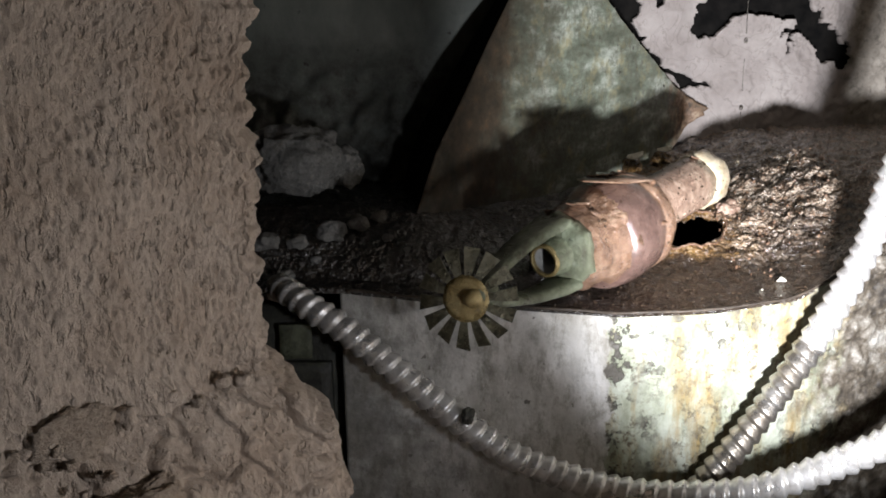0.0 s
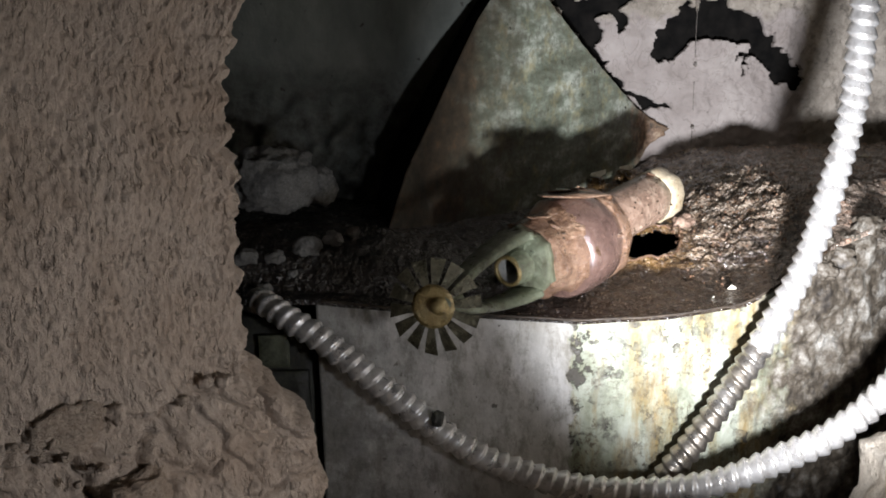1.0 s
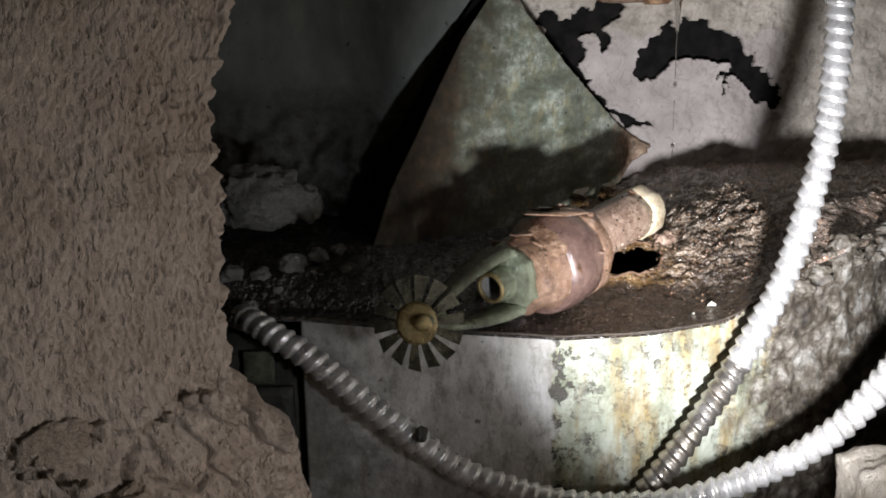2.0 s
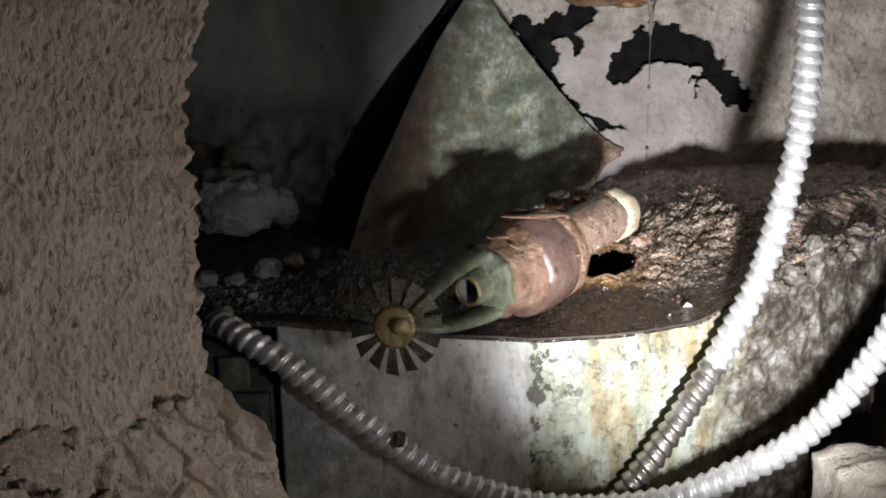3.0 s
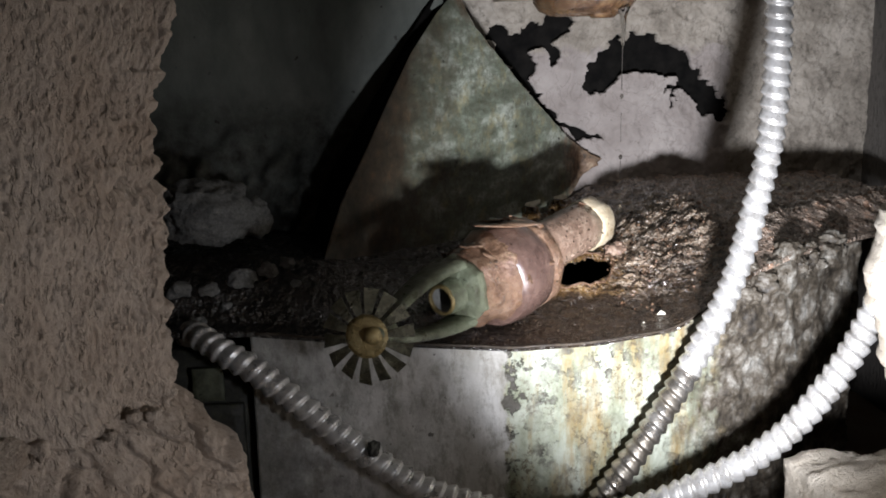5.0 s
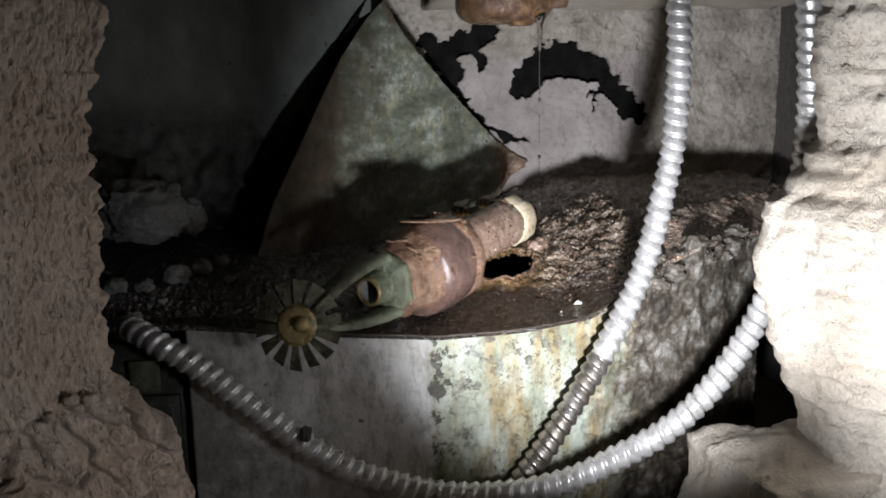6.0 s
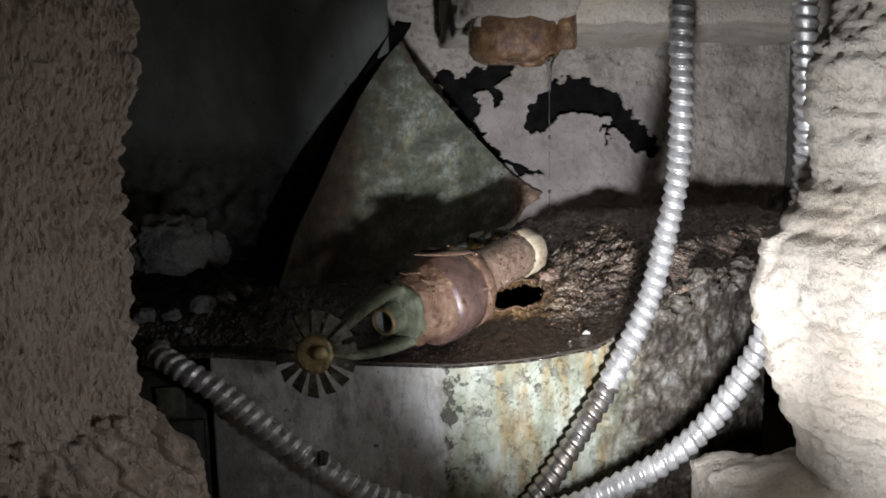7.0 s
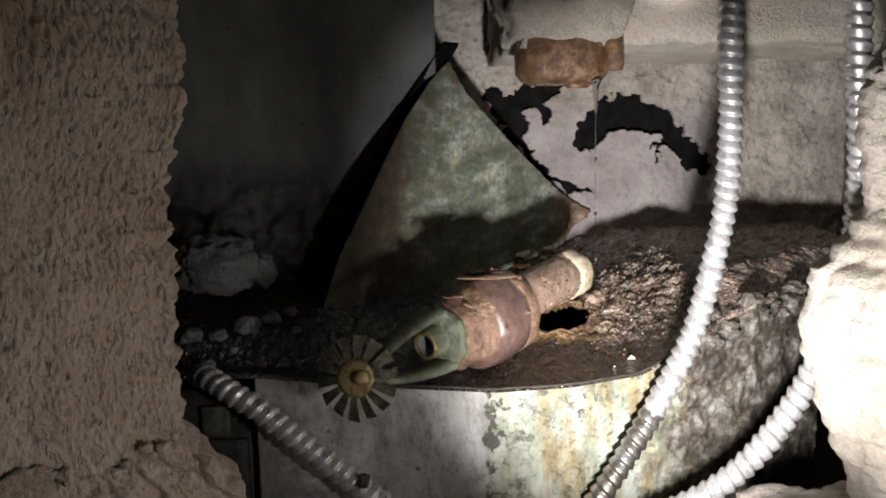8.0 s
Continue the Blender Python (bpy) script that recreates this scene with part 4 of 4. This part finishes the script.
for k in range(90):
    a = random.uniform(0.078, 0.226)
    ang = random.uniform(-0.2, 2.2)
    rad = UP * math.cos(ang) + SIDE * math.sin(ang)
    r = random.uniform(0.0003, 0.0008)
    c = (LOW if 0.09 < a < 0.148 else HUB) + AX * a + rad * (interp(a, GIRTH) + 0.0004)
    bmesh.ops.create_icosphere(bm, subdivisions=2, radius=r, matrix=Matrix.Translation(c))
tagged(part("dew", bm, M_BEAD, sprinkler, "fine beads of water"), kind="stuff")
part("hanging_drop", lathe([(0.0, -0.0050), (0.0012, -0.0042), (0.0016, -0.0025), (0.0012, 0.0), (0.0008, 0.002)], HUB + AX * 0.196 - UP * 0.0165, UP, 14), M_WATER, sprinkler, "drop of water under the pipe")

# ---- flexible conduits ----
PITCH, STEP = 0.0070, 0.0005


def ridge_radius(s, a):
    p = (s / PITCH + a / (2 * math.pi)) % 1.0
    h = (p / 0.70) ** 0.65 if p < 0.70 else ((1 - p) / 0.30) ** 0.75
    return 0.0057 + 0.0021 * h + 0.00015 * math.sin(s * 90 + a * 2)


A_LINE = [(-0.096, 0.480, 1.140), (-0.093, 0.460, 1.154), (-0.088, 0.440, 1.163), (-0.079, 0.426, 1.1645), (-0.0637, 0.4158, 1.1577), (-0.048, 0.412, 1.1485), (-0.020, 0.407, 1.1262), (0.011, 0.405, 1.1008), (0.027, 0.4045, 1.0890), (0.048, 0.404, 1.0775), (0.086, 0.402, 1.066), (0.124, 0.395, 1.066), (0.158, 0.388, 1.0742), (0.190, 0.384, 1.0895),
          (0.216, 0.382, 1.1045), (0.242, 0.384, 1.1272), (0.268, 0.388, 1.1635), (0.288, 0.390, 1.2140), (0.294, 0.390, 1.270), (0.292, 0.390, 1.315), (0.290, 0.392, 1.36), (0.292, 0.40, 1.45), (0.295, 0.40, 1.53)]
B_LINE = [(0.236, 0.440, 1.53), (0.2365, 0.438, 1.43), (0.2360, 0.438, 1.350), (0.2375, 0.438, 1.315), (0.2360, 0.438, 1.264), (0.2290, 0.438, 1.225), (0.2195, 0.436, 1.190), (0.2060, 0.430, 1.163), (0.1840, 0.424, 1.126), (0.1575, 0.420, 1.086), (0.136, 0.417, 1.058), (0.110, 0.415, 1.025), (0.09, 0.413, 0.99)]
conduit = holder("flexible_conduit", (0.10, 0.40, 1.06), "corrugated steel flexible conduit sagging in front of the plinth", "conduit")
tagged(conduit, group="conduits in the wall hole")
part("sheath", sweep(spline(A_LINE, STEP), ridge_radius, 28, STEP), M_STEEL, conduit)
part("torn_band", rock((0.0128, 0.3975, 1.1085), (0.0034, 0.0022, 0.0046), 8, 0.3, 1.5, 0.3, 4.4, 0.5), M_BOX, conduit, "dark torn spot in the sheath")
hanging = holder("flexible_conduit", (0.09, 0.413, 0.99), "corrugated steel flexible conduit hanging down past the plinth", "conduit")
tagged(hanging, group="conduits in the wall hole")
b_line = spline(B_LINE, STEP)
CUT = 14 * 58
part("sheath", sweep(b_line[:CUT + 1], ridge_radius, 26, STEP), M_STEEL, hanging)
part("stained_sheath", sweep(b_line[CUT:], ridge_radius, 26, STEP), M_WORN_STEEL, hanging, "grimy rust-stained lower sheath")

# added lumps, mostly hidden, that keep light under the pipe off the gusset
for k, a in enumerate((0.100, 0.125, 0.150)):
    c = HUB + AX * a + Vector((-0.016, 0.019, 0))
    z = 1.166
    thing("rubble_stone", rock((c.x, c.y, z), (0.016, 0.011, 0.021), 12, 0.25, 1.4, 0.3, k * 4.1, 0.7), M_CRUST, "added dark lump behind the rusty pipe, blocking light under it", "stone", "rubble on the ledge")

# ---- dripping fitting, water ----
fitting = holder("pipe_fitting", (0.150, 0.525, 1.36), "wet rusty pipe fitting dripping under the lintel", "fitting")
part("body", lathe([(0.0, -0.0005), (0.022, 0.0), (0.0285, 0.003), (0.032, 0.008), (0.032, 0.022), (0.029, 0.034), (0.027, 0.050)], (0.150, 0.527, 1.3365), (0, 0, 1), 48, 0.0012, 2.0), M_FITTING, fitting)
part("nut", lathe([(0.0, -0.004), (0.007, -0.004), (0.009, -0.002), (0.009, 0.004), (0.0, 0.004)], (0.160, 0.517, 1.338), (0, 0, 1), 24, 0.0006, 3.0, None, 6), M_FITTING, fitting)
part("stub", lathe([(0.006, 0.0), (0.007, 0.004), (0.007, 0.03), (0.0, 0.03)], (0.183, 0.512, 1.345), (0, 0, 1), 20, 0.0005), M_FITTING, fitting)

drip = holder("water_drip", (0.170, 0.508, 1.21), "thin string of clear water falling onto the pipe", "water")
part("hanging_drop", lathe([(0.0, -0.022), (0.0010, -0.019), (0.0014, -0.010), (0.0020, -0.003), (0.0042, 0.003)], (0.1705, 0.508, 1.337), (0, 0, 1), 16), M_WATER, drip)
for z0, z1, r in ((1.290, 1.318, 0.0003), (1.258, 1.276, 0.0002), (1.232, 1.246, 0.00022), (1.214, 1.224, 0.0003)):
    part("strand", tube([(0.1705, 0.508, z0), (0.1703, 0.508, (z0 + z1) / 2), (0.1705, 0.508, z1)], r, 8), M_WATER, drip)
for z in (1.286, 1.2485, 1.2165):
    part("droplet", rock((0.1705, 0.508, z), (0.0011, 0.0011, 0.0016), 3, 0.0, 1, 0.0), M_WATER, drip)

# ---- stones, rubble, chips ----
thing("rubble_stone", rock((-0.083, 0.478, 1.2255), (0.027, 0.021, 0.0185), 24, 0.26, 1.3, 0.12, 1.7), M_DARK_STONE, "rounded grey rubble stone behind the plaster edge", "stone", "rubble on the ledge")
thing("rubble_stone", rock((-0.055, 0.486, 1.2195), (0.0085, 0.009, 0.0115), 12, 0.3, 1.4, 0.15, 2.0, 0.4), M_DARK_STONE, "small grey rubble stone leaning on a larger one", "stone", "rubble on the ledge")
for x, y, s in ((-0.078, 0.452, 0.0052), (-0.083, 0.440, 0.0042), (-0.060, 0.455, 0.008), (-0.046, 0.462, 0.006), (-0.036, 0.470, 0.0045), (-0.068, 0.446, 0.003), (-0.03, 0.455, 0.003), (-0.095, 0.452, 0.007)):
    z = ledge_face((x + 0.20) / 0.62, ((y - interp(x, FRONT)) / 0.32) ** (1 / 1.4)).z
    thing("pebble", rock((x, y, z + s * 0.4), (s, s * 0.8, s * 0.65), 8, 0.45, 1.3, 0.2, x * 50), M_DARK_STONE, "small grey pebble lying on the ledge", "pebble", "rubble on the ledge")
thing("broken_stone", rock((0.282, 0.335, 1.050), (0.064, 0.045, 0.066), 34, 0.10, 1.8, 0.72, 6.0, 0.15, 0.05), M_PALE_ROCK, "pale broken masonry stone at the hole's bottom", "stone")
thing("broken_stone", rock((0.345, 0.255, 1.045), (0.060, 0.055, 0.070), 26, 0.12, 1.8, 0.65, 9.0, 0.4, 0.06), M_PALE_ROCK, "pale broken masonry lump by the wall edge", "stone")


def chip(x, y, z, s, seed):
    bm = bmesh.new()
    ring = []
    for k in range(5):
        a = 2 * math.pi * k / 5 + 0.5 * math.sin(seed + 2.3 * k)
        r = s * (0.55 + 0.7 * abs(fbm(math.cos(a) + seed, math.sin(a), seed, 2)) + 0.25 * math.sin(2 * a))
        ring.append((r * math.cos(a), r * math.sin(a) * 0.55))
    top = [bm.verts.new((x + p, y + q * 0.6, z + q * 0.8 + 0.0007)) for p, q in ring]
    low = [bm.verts.new((x + p, y + q * 0.6 + 0.0007, z + q * 0.8)) for p, q in ring]
    bm.faces.new(top)
    bm.faces.new(low[::-1])
    for k in range(5):
        bm.faces.new((top[k], top[(k + 1) % 5], low[(k + 1) % 5], low[k]))
    thing("paint_chip", bm, M_CHIP, "white fallen paint chip on the wet ledge", "paint chip", "paint chips", "", False)


def on_ledge(x, y):
    return ledge_face((x + 0.20) / 0.62, ((y - interp(x, FRONT)) / 0.32) ** (1 / 1.4)).z


for x, y, s in ((0.185, 0.460, 0.0048), (0.172, 0.452, 0.0010), (0.350, 0.66, 0.007)):
    chip(x, y, on_ledge(x, y) + s * 0.4, s, x * 30)

for x, y, h, s in ((0.110, 0.640, 0.0065, 0.0045), (0.137, 0.648, 0.0080, 0.0085), (0.164, 0.672, 0.0065, 0.007)):
    z = on_ledge(x, y)
    thing("rubble_stone", rock((x, y + 0.004, z + h * 0.5), (0.007, 0.007, h), 12, 0.3, 1.4, 0.2, x * 90), M_CRUST, "dark rubble lump on the ledge behind the pipe", "stone", "rubble on the ledge")
    chip(x, y - 0.006, z + h * 1.5 + s * 0.3, s, x * 21)
